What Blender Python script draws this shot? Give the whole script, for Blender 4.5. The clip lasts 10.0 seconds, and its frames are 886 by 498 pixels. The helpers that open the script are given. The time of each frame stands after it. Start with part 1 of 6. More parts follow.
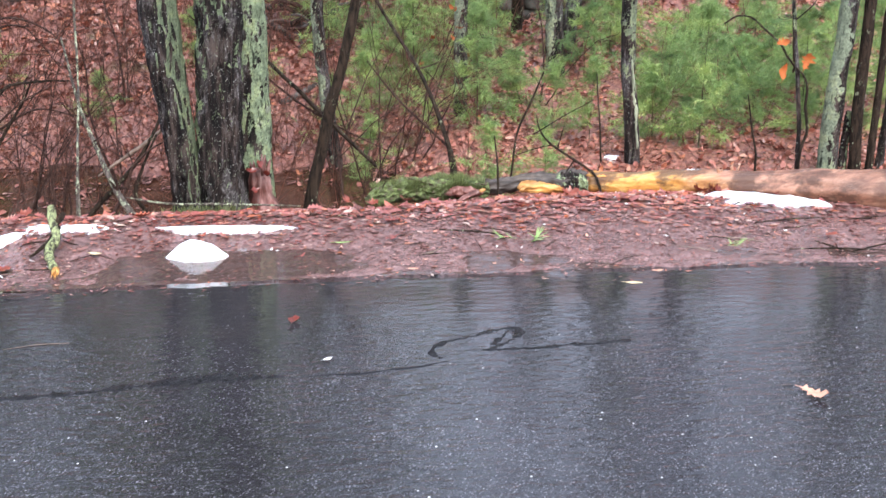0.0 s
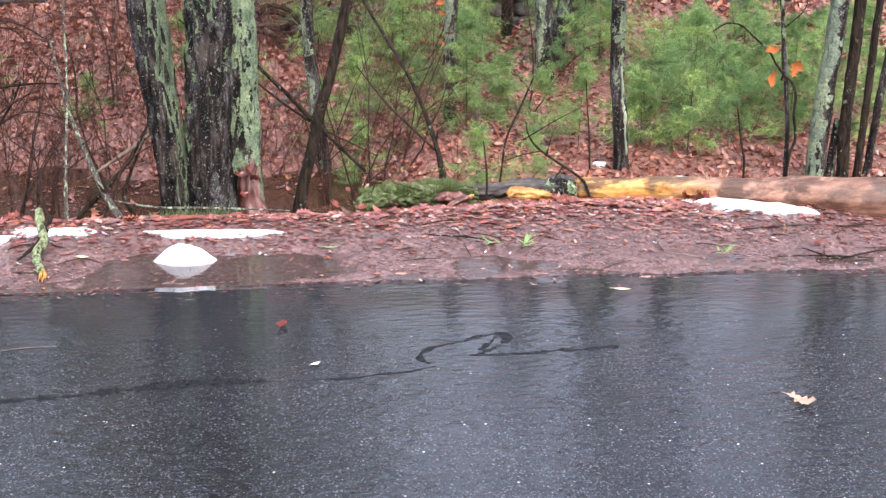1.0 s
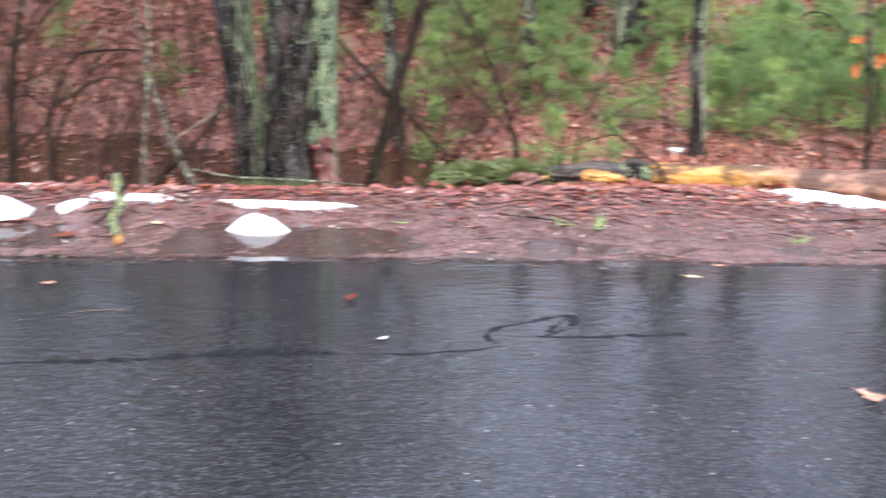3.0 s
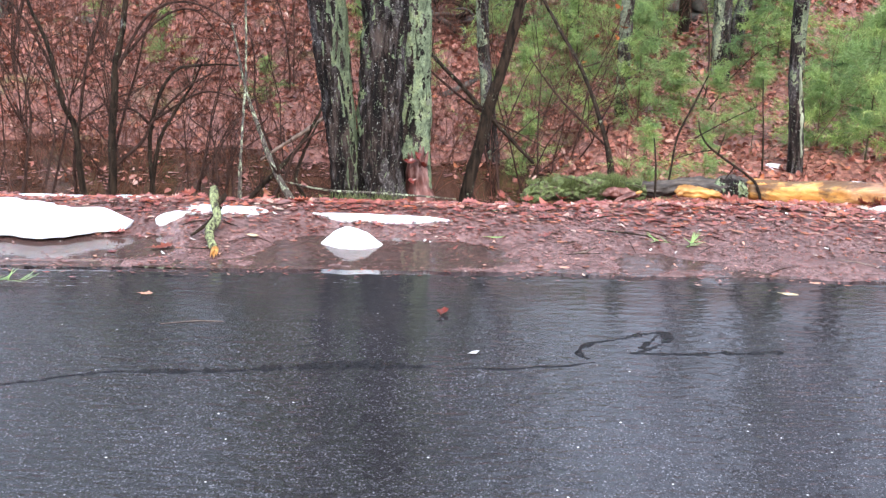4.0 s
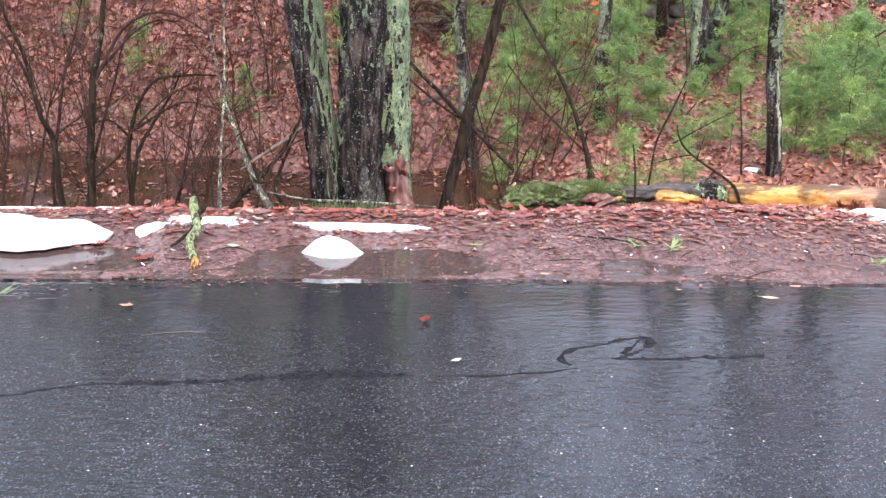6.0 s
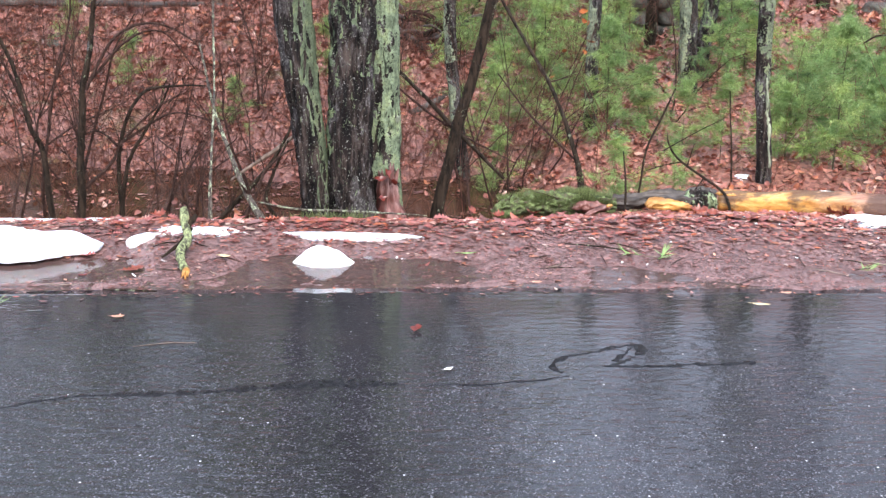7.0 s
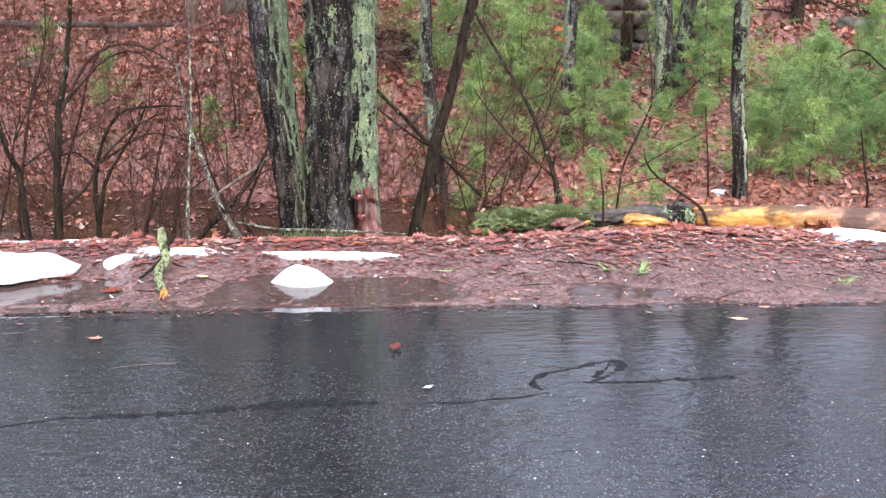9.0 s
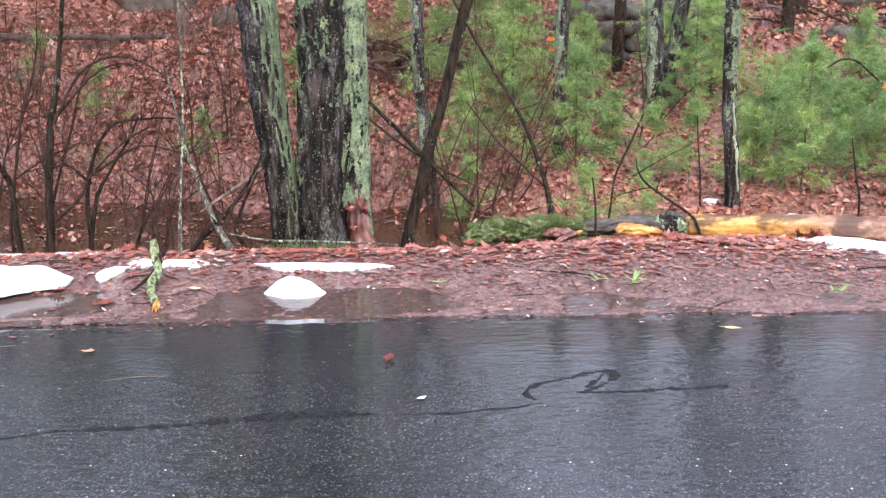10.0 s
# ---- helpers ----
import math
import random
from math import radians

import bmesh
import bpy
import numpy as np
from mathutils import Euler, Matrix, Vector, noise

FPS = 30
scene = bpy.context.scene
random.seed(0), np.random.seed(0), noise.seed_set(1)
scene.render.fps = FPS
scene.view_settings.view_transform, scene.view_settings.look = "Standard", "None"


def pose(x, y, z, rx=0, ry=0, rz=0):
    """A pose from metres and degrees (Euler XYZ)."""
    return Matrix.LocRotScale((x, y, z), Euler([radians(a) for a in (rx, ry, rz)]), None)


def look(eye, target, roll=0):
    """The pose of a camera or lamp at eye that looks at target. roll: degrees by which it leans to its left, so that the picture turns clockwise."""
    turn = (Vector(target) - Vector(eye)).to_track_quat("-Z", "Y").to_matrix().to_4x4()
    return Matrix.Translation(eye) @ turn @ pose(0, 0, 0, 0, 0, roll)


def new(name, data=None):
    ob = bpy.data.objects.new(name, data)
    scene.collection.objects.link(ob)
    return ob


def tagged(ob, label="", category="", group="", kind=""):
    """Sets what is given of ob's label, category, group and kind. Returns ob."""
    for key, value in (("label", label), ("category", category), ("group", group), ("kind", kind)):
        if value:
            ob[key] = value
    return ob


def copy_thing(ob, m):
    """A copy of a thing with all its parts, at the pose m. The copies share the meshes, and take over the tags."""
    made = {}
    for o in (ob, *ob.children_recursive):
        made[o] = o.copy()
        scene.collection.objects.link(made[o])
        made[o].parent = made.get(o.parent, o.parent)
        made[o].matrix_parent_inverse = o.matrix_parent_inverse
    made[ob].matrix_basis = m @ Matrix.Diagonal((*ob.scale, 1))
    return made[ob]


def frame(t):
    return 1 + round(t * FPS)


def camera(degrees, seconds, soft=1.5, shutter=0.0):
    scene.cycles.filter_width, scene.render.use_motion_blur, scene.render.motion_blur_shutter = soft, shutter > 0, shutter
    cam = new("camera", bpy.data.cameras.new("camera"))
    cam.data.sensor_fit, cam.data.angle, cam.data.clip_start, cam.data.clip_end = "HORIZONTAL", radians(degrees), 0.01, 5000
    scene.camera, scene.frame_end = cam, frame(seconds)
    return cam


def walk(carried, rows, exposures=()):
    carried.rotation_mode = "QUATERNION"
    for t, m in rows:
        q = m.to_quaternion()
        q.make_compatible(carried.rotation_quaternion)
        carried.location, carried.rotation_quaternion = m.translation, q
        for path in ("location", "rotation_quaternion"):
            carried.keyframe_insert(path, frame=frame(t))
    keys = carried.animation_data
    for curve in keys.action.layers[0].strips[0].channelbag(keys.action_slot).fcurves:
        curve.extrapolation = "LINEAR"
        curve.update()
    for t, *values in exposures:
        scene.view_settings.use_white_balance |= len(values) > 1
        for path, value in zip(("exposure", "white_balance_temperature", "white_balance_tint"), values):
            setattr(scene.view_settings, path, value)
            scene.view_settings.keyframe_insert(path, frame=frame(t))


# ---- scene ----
# Camera: stands on the far side of a wet road and pans by hand.
cam = camera(35.49, 10.0, soft=1.35, shutter=0.85)
EYE = 2.0
TURNS = [
    (0.0, 71.68, -0.27, -6.71), (0.5, 72.12, -0.57, -6.97), (1.0, 71.90, -0.72, -7.06), (1.5, 71.69, -0.65, -7.33),
    (2.0, 71.15, -1.06, -7.24), (2.5, 70.99, -0.70, -7.18), (3.0, 70.94, -1.98, -3.54), (3.2, 70.80, -1.48, -1.57),
    (3.6, 71.12, -1.20, 0.05), (4.3, 71.50, -1.16, 0.34), (4.5, 71.30, -0.69, 0.23), (5.0, 71.37, -0.67, 0.11), (5.5, 71.57, -0.97, -0.41),
    (7.0, 72.14, -0.55, -1.20), (7.5, 72.35, -0.58, -1.43), (8.0, 72.56, -0.37, -1.76), (8.5, 72.74, -0.28, -2.04),
    (9.0, 72.89, -0.23, -2.23), (9.5, 73.14, -0.05, -2.46), (10.0, 73.33, -0.02, -2.61),
]
walk(cam, [(t, pose(0, 0, EYE, rx, ry, rz)) for t, rx, ry, rz in TURNS], exposures=[(0.0, 1.78, 6000, 10), (10.0, 1.78, 6000, 10)])

# ---- light: overcast sky after rain ----
world = bpy.data.worlds.new("overcast_sky")
scene.world = world
world.use_nodes = True
wn = world.node_tree.nodes
sky = wn.new("ShaderNodeTexSky")
sky.sky_type = "NISHITA"
sky.sun_disc = False
sky.sun_elevation, sky.sun_rotation = radians(46), radians(165)
sky.air_density, sky.dust_density, sky.ozone_density = 1.0, 4.0, 1.5
cloud = wn.new("ShaderNodeMix")
cloud.data_type = "RGBA"
cloud.inputs[0].default_value = 0.8
cloud.inputs[7].default_value = (3.95, 4.3, 5.0, 1)
world.node_tree.links.new(sky.outputs[0], cloud.inputs[6])
world.node_tree.links.new(cloud.outputs[2], wn["Background"].inputs[0])
wn["Background"].inputs[1].default_value = 0.15
sun = new("sun", bpy.data.lights.new("sun", "SUN"))
sun.data.energy, sun.data.angle, sun.data.color = 1.5, radians(30), (1.0, 0.93, 0.84)
sun.matrix_world = look((5.4, -20.1, 21.5), (0, 0, 0))


# ---- materials ----
class Nodes:
    """Short-hand for building one node material."""

    def __init__(self, name):
        self.mat = bpy.data.materials.new(name)
        self.mat.use_nodes = True
        self.t = self.mat.node_tree
        self.bsdf = self.t.nodes["Principled BSDF"]
        self.coord = self.add("ShaderNodeTexCoord").outputs["Object"]

    def add(self, kind, **sets):
        n = self.t.nodes.new(kind)
        for k, v in sets.items():
            n.inputs[k].default_value = v
        return n

    def link(self, a, b):
        self.t.links.new(a, b)

    def stretched(self, sx, sy, sz):
        m = self.add("ShaderNodeMapping")
        m.inputs["Scale"].default_value = (sx, sy, sz)
        self.link(self.coord, m.inputs["Vector"])
        return m.outputs[0]

    def noise(self, scale, detail=4, rough=0.6, coord=None, distort=0.0):
        n = self.add("ShaderNodeTexNoise")
        n.inputs["Scale"].default_value, n.inputs["Detail"].default_value = scale, detail
        n.inputs["Roughness"].default_value, n.inputs["Distortion"].default_value = rough, distort
        self.link(coord or self.coord, n.inputs["Vector"])
        return n.outputs["Fac"]

    def cells(self, scale, coord=None, feature="F1"):
        n = self.add("ShaderNodeTexVoronoi")
        n.feature = feature
        n.inputs["Scale"].default_value = scale
        self.link(coord or self.coord, n.inputs["Vector"])
        return n

    def ramp(self, fac, stops, interp="LINEAR"):
        r = self.add("ShaderNodeValToRGB")
        r.color_ramp.interpolation = interp
        el = r.color_ramp.elements
        while len(el) < len(stops):
            el.new(0.5)
        for e, (p, c) in zip(el, stops):
            e.position = p
            e.color = (*c, 1) if isinstance(c, tuple) else (c, c, c, 1)
        self.link(fac, r.inputs[0])
        return r.outputs[0]

    def mix(self, fac, a, b, mode="MIX"):
        m = self.t.nodes.new("ShaderNodeMix")
        m.data_type, m.blend_type = "RGBA", mode
        for sock, v in ((m.inputs[0], fac), (m.inputs[6], a), (m.inputs[7], b)):
            if isinstance(v, bpy.types.NodeSocket):
                self.link(v, sock)
            elif isinstance(v, tuple):
                sock.default_value = (*v, 1)
            else:
                sock.default_value = v
        return m.outputs[2]

    def maths(self, op, a, b=0.0):
        m = self.add("ShaderNodeMath")
        m.operation = op
        for sock, v in ((m.inputs[0], a), (m.inputs[1], b)):
            if isinstance(v, bpy.types.NodeSocket):
                self.link(v, sock)
            else:
                sock.default_value = v
        return m.outputs[0]

    def out(self, colour=None, rough=None, height=None, strength=0.5, distance=0.01, **plain):
        for name, v in (("Base Color", colour), ("Roughness", rough)):
            if isinstance(v, bpy.types.NodeSocket):
                self.link(v, self.bsdf.inputs[name])
            elif isinstance(v, tuple):
                self.bsdf.inputs[name].default_value = (*v, 1)
            elif v is not None:
                self.bsdf.inputs[name].default_value = v
        if height is not None:
            b = self.add("ShaderNodeBump", Strength=strength, Distance=distance)
            self.link(height, b.inputs["Height"])
            self.link(b.outputs[0], self.bsdf.inputs["Normal"])
        for k, v in plain.items():
            self.bsdf.inputs[k.replace("_", " ")].default_value = v
        return self.mat


def asphalt_material():
    """Wet grit, rougher up the crown of the road, under a smoother film of water towards its edge."""
    n = Nodes("wet_asphalt")
    grit = n.cells(190)
    big = n.cells(112)
    stone = n.ramp(grit.outputs["Color"], [(0.0, (0.0095, 0.0085, 0.011)), (0.5, (0.0195, 0.018, 0.022)), (0.8, (0.046, 0.0435, 0.051)), (1.0, (0.21, 0.205, 0.22))])
    # Pale discs and chips: stones and debris, plus wet glints put into the colour.
    pale = n.ramp(big.outputs["Color"], [(0.88, 0.0), (1.0, 0.9)])
    stone_glint = n.ramp(n.maths("ADD", big.outputs["Distance"], n.maths("MULTIPLY", n.maths("SUBTRACT", n.noise(260, 2), 0.5), 0.35)), [(0.10, 1.0), (0.26, 0.0)])
    tint = n.ramp(n.cells(60).outputs["Color"], [(0.2, (0.62, 0.61, 0.62)), (0.5, (0.38, 0.31, 0.29)), (0.8, (0.46, 0.48, 0.56))])
    col = n.mix(n.maths("MULTIPLY", n.maths("MULTIPLY", pale, stone_glint), n.ramp(n.noise(9, 4, 0.7), [(0.40, 0.10), (0.62, 0.8)])), stone, tint)
    chip = n.cells(21)
    rare = n.maths("MULTIPLY", n.ramp(chip.outputs["Color"], [(0.72, 0.0), (0.76, 1.0)]), n.ramp(chip.outputs["Distance"], [(0.06, 1.0), (0.10, 0.0)]))
    col = n.mix(n.maths("MULTIPLY", rare, 0.85), col, (0.74, 0.73, 0.70))
    patch = n.ramp(n.noise(1.4, 5), [(0.3, 0.72), (0.7, 1.2)])
    col = n.mix(1.0, col, patch, "MULTIPLY")
    film = n.noise(2.6, 5, 0.6)
    rough = n.ramp(film, [(0.35, 0.04), (0.65, 0.12)])
    sep = n.add("ShaderNodeSeparateXYZ")
    n.link(n.coord, sep.inputs[0])
    dry = n.ramp(n.maths("ADD", n.maths("SUBTRACT", 5.4, sep.outputs[1]), n.maths("MULTIPLY", n.maths("SUBTRACT", n.noise(1.7, 4), 0.5), 1.2)), [(0.15, 0.40), (0.95, 1.0)])
    silt = n.ramp(n.maths("ADD", n.maths("MULTIPLY", dry, 0.5), n.noise(5, 6, 0.7)), [(0.50, 0.5), (0.72, 0.0)])
    col = n.mix(silt, col, (0.085, 0.066, 0.062))
    col = n.mix(n.ramp(dry, [(0.40, 0.62), (0.95, 0.0)]), col, (0.0235, 0.0225, 0.0245))
    dome = n.maths("SUBTRACT", 0.5, grit.outputs["Distance"])
    wave = n.noise(31, 2.0, 0.55, n.stretched(0.30, 1, 1))
    height = n.maths("MULTIPLY", n.maths("ADD", n.maths("MULTIPLY", dome, 0.22), n.maths("MULTIPLY", wave, 7.0)), dry)
    return n.out(col, rough, height, 0.40, 0.0022, IOR=1.52)


def tar_material():
    n = Nodes("crack_sealing_tar")
    col = n.ramp(n.noise(60, 4), [(0.34, (0.004, 0.004, 0.005)), (0.52, (0.012, 0.012, 0.014)), (0.74, (0.045, 0.041, 0.046))])
    return n.out(col, n.ramp(n.noise(20, 3), [(0.34, 0.55), (0.58, 0.16)]), n.noise(110, 3), 0.5, 0.006, IOR=1.22)


def soil_material():
    """Grey-brown silt by the road, red-brown leaf mould further back."""
    n = Nodes("forest_soil")
    big = n.noise(2.5, 5)
    fine = n.noise(38, 5, 0.7)
    crumbs = n.cells(48)
    silt = n.ramp(fine, [(0.3, (0.064, 0.038, 0.037)), (0.5, (0.165, 0.098, 0.094)), (0.72, (0.31, 0.192, 0.182))])
    grains = n.cells(130)
    silt = n.mix(n.ramp(grains.outputs["Color"], [(0.78, 0.0), (0.95, 0.75)]), silt, (0.40, 0.24, 0.22))
    silt = n.mix(n.ramp(n.cells(85).outputs["Color"], [(0.10, 0.8), (0.25, 0.0)]), silt, (0.045, 0.024, 0.021))
    silt = n.mix(1.0, silt, n.ramp(n.noise(7, 5, 0.65), [(0.35, 0.6), (0.65, 1.15)]), "MULTIPLY")
    mould = n.ramp(crumbs.outputs["Color"], [(0.1, (0.11, 0.038, 0.029)), (0.5, (0.23, 0.087, 0.060)), (0.9, (0.35, 0.16, 0.115))])
    sep = n.add("ShaderNodeSeparateXYZ")
    n.link(n.coord, sep.inputs[0])
    back = n.maths("ADD", n.maths("MULTIPLY", n.maths("SUBTRACT", sep.outputs[1], 6.5), 0.8), n.maths("SUBTRACT", big, 0.5))
    col = n.mix(n.ramp(back, [(0.0, 0.1), (0.6, 0.85)]), silt, mould)
    moss = n.ramp(n.noise(1.1, 6, 0.65), [(0.58, 0.0), (0.68, 0.7)])
    col = n.mix(n.maths("MULTIPLY", moss, n.ramp(back, [(0.5, 0.0), (0.9, 1.0)])), col, (0.11, 0.12, 0.035))
    return n.out(col, n.ramp(big, [(0.35, 0.12), (0.6, 0.34)]), fine, 0.6, 0.012)


def leaf_material(name, single, wet, tone=1.0, red=1.0):
    n = Nodes(name)
    src = n.add("ShaderNodeObjectInfo").outputs["Random"] if single else n.add("ShaderNodeNewGeometry").outputs["Random Per Island"]
    col = n.ramp(src, [(0.0, (0.13, 0.046, 0.038)), (0.2, (0.23, 0.092 / red, 0.078 / red)), (0.45, (0.31, 0.14 / red, 0.12 / red)), (0.66, (0.35, 0.17 / red, 0.15 / red)),
                       (0.8, (0.46, 0.17 / red, 0.08 / red)), (0.93, (0.46, 0.25, 0.20)), (1.0, (0.60, 0.44, 0.36))])
    vein = n.ramp(n.noise(60, 4), [(0.3, 0.6 * tone), (0.7, 1.15 * tone)])
    return n.out(n.mix(1.0, col, vein, "MULTIPLY"), wet, n.noise(90, 3), 0.4, 0.004)


def plain_leaf_material(name, c1, c2, rough=0.45):
    n = Nodes(name)
    return n.out(n.ramp(n.noise(45, 5), [(0.3, c1), (0.7, c2)]), rough, n.noise(120, 3), 0.4, 0.003)


def bark_material(name, dark, light, lichen, amount, scale=1.0, side=None, plates=0.5, dull=0.35, rise=0.0):
    """Furrowed bark with grey plates and crusts of lichen; amount 0 to 1 says how much is covered, side where it grows."""
    n = Nodes(name)
    fur = n.noise(30 * scale, 6, 0.7, n.stretched(1, 1, 0.22), 0.5)
    base = n.ramp(fur, [(0.40, dark), (0.58, light)])
    plate = n.ramp(n.noise(17 * scale, 6, 0.7, n.stretched(1, 1, 0.35), 0.3), [(0.66 - 0.2 * plates, 0.0), (0.70 - 0.2 * plates, 1.0)])
    grey = n.ramp(n.noise(75 * scale, 4, 0.7), [(0.35, (0.045, 0.045, 0.043)), (0.62, (0.21, 0.21, 0.20))])
    base = n.mix(n.maths("MULTIPLY", plate, n.ramp(fur, [(0.44, 0.0), (0.54, 1.0)])), base, grey)
    speck = n.ramp(n.noise(150 * scale, 2), [(0.64, 0.0), (0.68, 1.0)])
    base = n.mix(n.maths("MULTIPLY", speck, 0.6 * plates), base, (0.44, 0.45, 0.41))
    patchy = n.noise(15 * scale, 8, 0.66, n.stretched(1, 1, 0.55), 0.3)
    patchy = n.maths("ADD", patchy, n.maths("MULTIPLY", n.maths("SUBTRACT", n.noise(70 * scale, 3), 0.5), 0.32))
    if side is not None:
        geo = n.add("ShaderNodeNewGeometry")
        dot = n.t.nodes.new("ShaderNodeVectorMath")
        dot.operation = "DOT_PRODUCT"
        dot.inputs[1].default_value = side
        n.link(geo.outputs["Normal"], dot.inputs[0])
        patchy = n.maths("ADD", patchy, n.maths("MULTIPLY", dot.outputs["Value"], 0.30))
    if rise:
        sep = n.add("ShaderNodeSeparateXYZ")
        n.link(n.coord, sep.inputs[0])
        patchy = n.maths("ADD", patchy, n.maths("MULTIPLY", n.maths("SUBTRACT", n.maths("MINIMUM", sep.outputs[2], 1.3), 0.5), rise))
    lo = 0.66 - 0.30 * amount
    crust = n.ramp(patchy, [(lo, 0.0), (lo + 0.025, 1.0)])
    cracks = n.ramp(n.noise(60 * scale, 4, 0.7), [(0.36, 0.25), (0.5, 1.0)])
    tone = n.ramp(n.noise(30 * scale, 5, 0.75), [(0.34, tuple(0.25 * c for c in lichen)), (0.48, tuple(0.75 * c for c in lichen)), (0.60, lichen), (0.72, tuple(min(0.8, 1.5 * c) for c in lichen))])
    ridge = n.ramp(fur, [(0.34, 0.12), (0.47, 1.0)])
    col = n.mix(n.maths("MULTIPLY", n.maths("MULTIPLY", crust, cracks), ridge), base, tone)
    height = n.maths("ADD", fur, n.maths("MULTIPLY", crust, 0.15))
    return n.out(col, n.ramp(fur, [(0.3, dull), (0.7, min(1.0, dull + 0.35))]), height, 1.0, 0.025, Specular_IOR_Level=0.14)


def lichen_bark_material(name, amount, side, rise, grey=0.5, tint=(0.185, 0.235, 0.135)):
    """Wet black-brown oak bark with crisp, scalloped crusts of green lichen and grey scaly plates.
    amount: how much is crusted; side: the way the crusts face; rise: how much more there is higher up."""
    n = Nodes(name)
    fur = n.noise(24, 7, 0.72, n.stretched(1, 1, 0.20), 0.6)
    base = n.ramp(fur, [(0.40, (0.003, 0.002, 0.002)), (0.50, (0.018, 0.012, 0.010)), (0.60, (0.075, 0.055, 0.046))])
    scale = n.noise(95, 4, 0.75, n.stretched(1, 1, 0.6))
    ash = n.ramp(scale, [(0.36, (0.012, 0.010, 0.010)), (0.52, (0.070, 0.062, 0.061)), (0.66, (0.25, 0.235, 0.23))])
    plate = n.maths("ADD", n.noise(7, 5, 0.65, n.stretched(1, 1, 0.5), 0.3), n.maths("MULTIPLY", n.maths("SUBTRACT", fur, 0.5), 0.9))
    base = n.mix(n.ramp(plate, [(0.62 - 0.16 * grey, 0.0), (0.70 - 0.16 * grey, 0.85)]), base, ash)
    fleck = n.ramp(n.noise(85, 3, 0.6), [(0.63, 0.0), (0.66, 1.0)])
    base = n.mix(n.maths("MULTIPLY", fleck, 0.75), base, n.ramp(n.noise(14, 2), [(0.42, (0.20, 0.24, 0.15)), (0.56, (0.40, 0.40, 0.37))]))
    patchy = n.noise(13, 4, 0.55, n.stretched(1, 1, 0.55), 0.7)
    patchy = n.maths("ADD", patchy, n.maths("MULTIPLY", n.maths("SUBTRACT", n.noise(48, 4, 0.7), 0.5), 0.50))
    dot = n.t.nodes.new("ShaderNodeVectorMath")
    dot.operation = "DOT_PRODUCT"
    dot.inputs[1].default_value = side
    n.link(n.add("ShaderNodeNewGeometry").outputs["Normal"], dot.inputs[0])
    patchy = n.maths("ADD", patchy, n.maths("MULTIPLY", dot.outputs["Value"], 0.24))
    sep = n.add("ShaderNodeSeparateXYZ")
    n.link(n.coord, sep.inputs[0])
    patchy = n.maths("ADD", patchy, n.maths("MULTIPLY", n.maths("SUBTRACT", n.maths("MINIMUM", sep.outputs[2], 1.2), 0.55), rise))
    lo = 0.70 - 0.30 * amount
    crust = n.ramp(patchy, [(lo, 0.0), (lo + 0.018, 1.0)])
    rim = n.ramp(patchy, [(lo, 1.25), (lo + 0.05, 1.0), (lo + 0.14, 0.78)])
    kinds = n.ramp(n.noise(11, 3, 0.6), [(0.36, tuple(0.62 * c for c in tint)), (0.50, tint), (0.60, (1.35 * tint[0], 1.30 * tint[1], 1.1 * tint[2])), (0.68, (0.33, 0.36, 0.26))])
    mottle = n.ramp(n.noise(70, 5, 0.75), [(0.34, 0.35), (0.50, 0.95), (0.68, 1.25)])
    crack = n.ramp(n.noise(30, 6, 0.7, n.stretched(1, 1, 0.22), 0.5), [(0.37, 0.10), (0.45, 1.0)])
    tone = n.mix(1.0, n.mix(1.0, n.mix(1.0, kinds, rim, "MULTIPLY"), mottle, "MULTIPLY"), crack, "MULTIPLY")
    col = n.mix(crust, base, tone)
    height = n.maths("ADD", fur, n.maths("ADD", n.maths("MULTIPLY", crust, 0.18), n.maths("MULTIPLY", scale, 0.12)))
    return n.out(col, n.ramp(fur, [(0.35, 0.55), (0.7, 0.85)]), height, 1.0, 0.022, Specular_IOR_Level=0.2)


def wood_material(name, c1, c2, c3, rough=0.5, axis=(0.08, 1, 1), scale=30):
    n = Nodes(name)
    grain = n.noise(scale, 6, 0.65, n.stretched(*axis), 0.6)
    col = n.ramp(grain, [(0.28, c1), (0.5, c2), (0.72, c3)])
    blot = n.ramp(n.noise(6, 5), [(0.4, 0.55), (0.6, 1.05)])
    return n.out(n.mix(1.0, col, blot, "MULTIPLY"), rough, grain, 0.5, 0.01)


def snow_material():
    n = Nodes("old_snow")
    col = n.ramp(n.noise(14, 5), [(0.3, (0.74, 0.78, 0.84)), (0.6, (0.86, 0.87, 0.89))])
    dirt = n.ramp(n.noise(55, 4), [(0.70, 0.0), (0.76, 0.5)])
    col = n.mix(dirt, col, (0.35, 0.25, 0.2))
    return n.out(col, 0.55, n.noise(70, 4), 0.5, 0.012, Subsurface_Weight=0.15, Subsurface_Scale=0.02)


def water_material(name, tint, rough, ripple):
    """Shallow silty water, half clear."""
    n = Nodes(name)
    return n.out(tint, rough, n.noise(9, 3, 0.5, n.stretched(1, 1.6, 1)), ripple, 0.01, IOR=1.36, Transmission_Weight=0.8)


def pond_material():
    n = Nodes("brown_pond_water")
    col = n.ramp(n.noise(5, 4), [(0.35, (0.028, 0.013, 0.008)), (0.65, (0.085, 0.037, 0.021))])
    return n.out(col, 0.07, n.noise(12, 3, 0.5, n.stretched(1, 1.8, 1)), 0.12, 0.01, IOR=1.33)


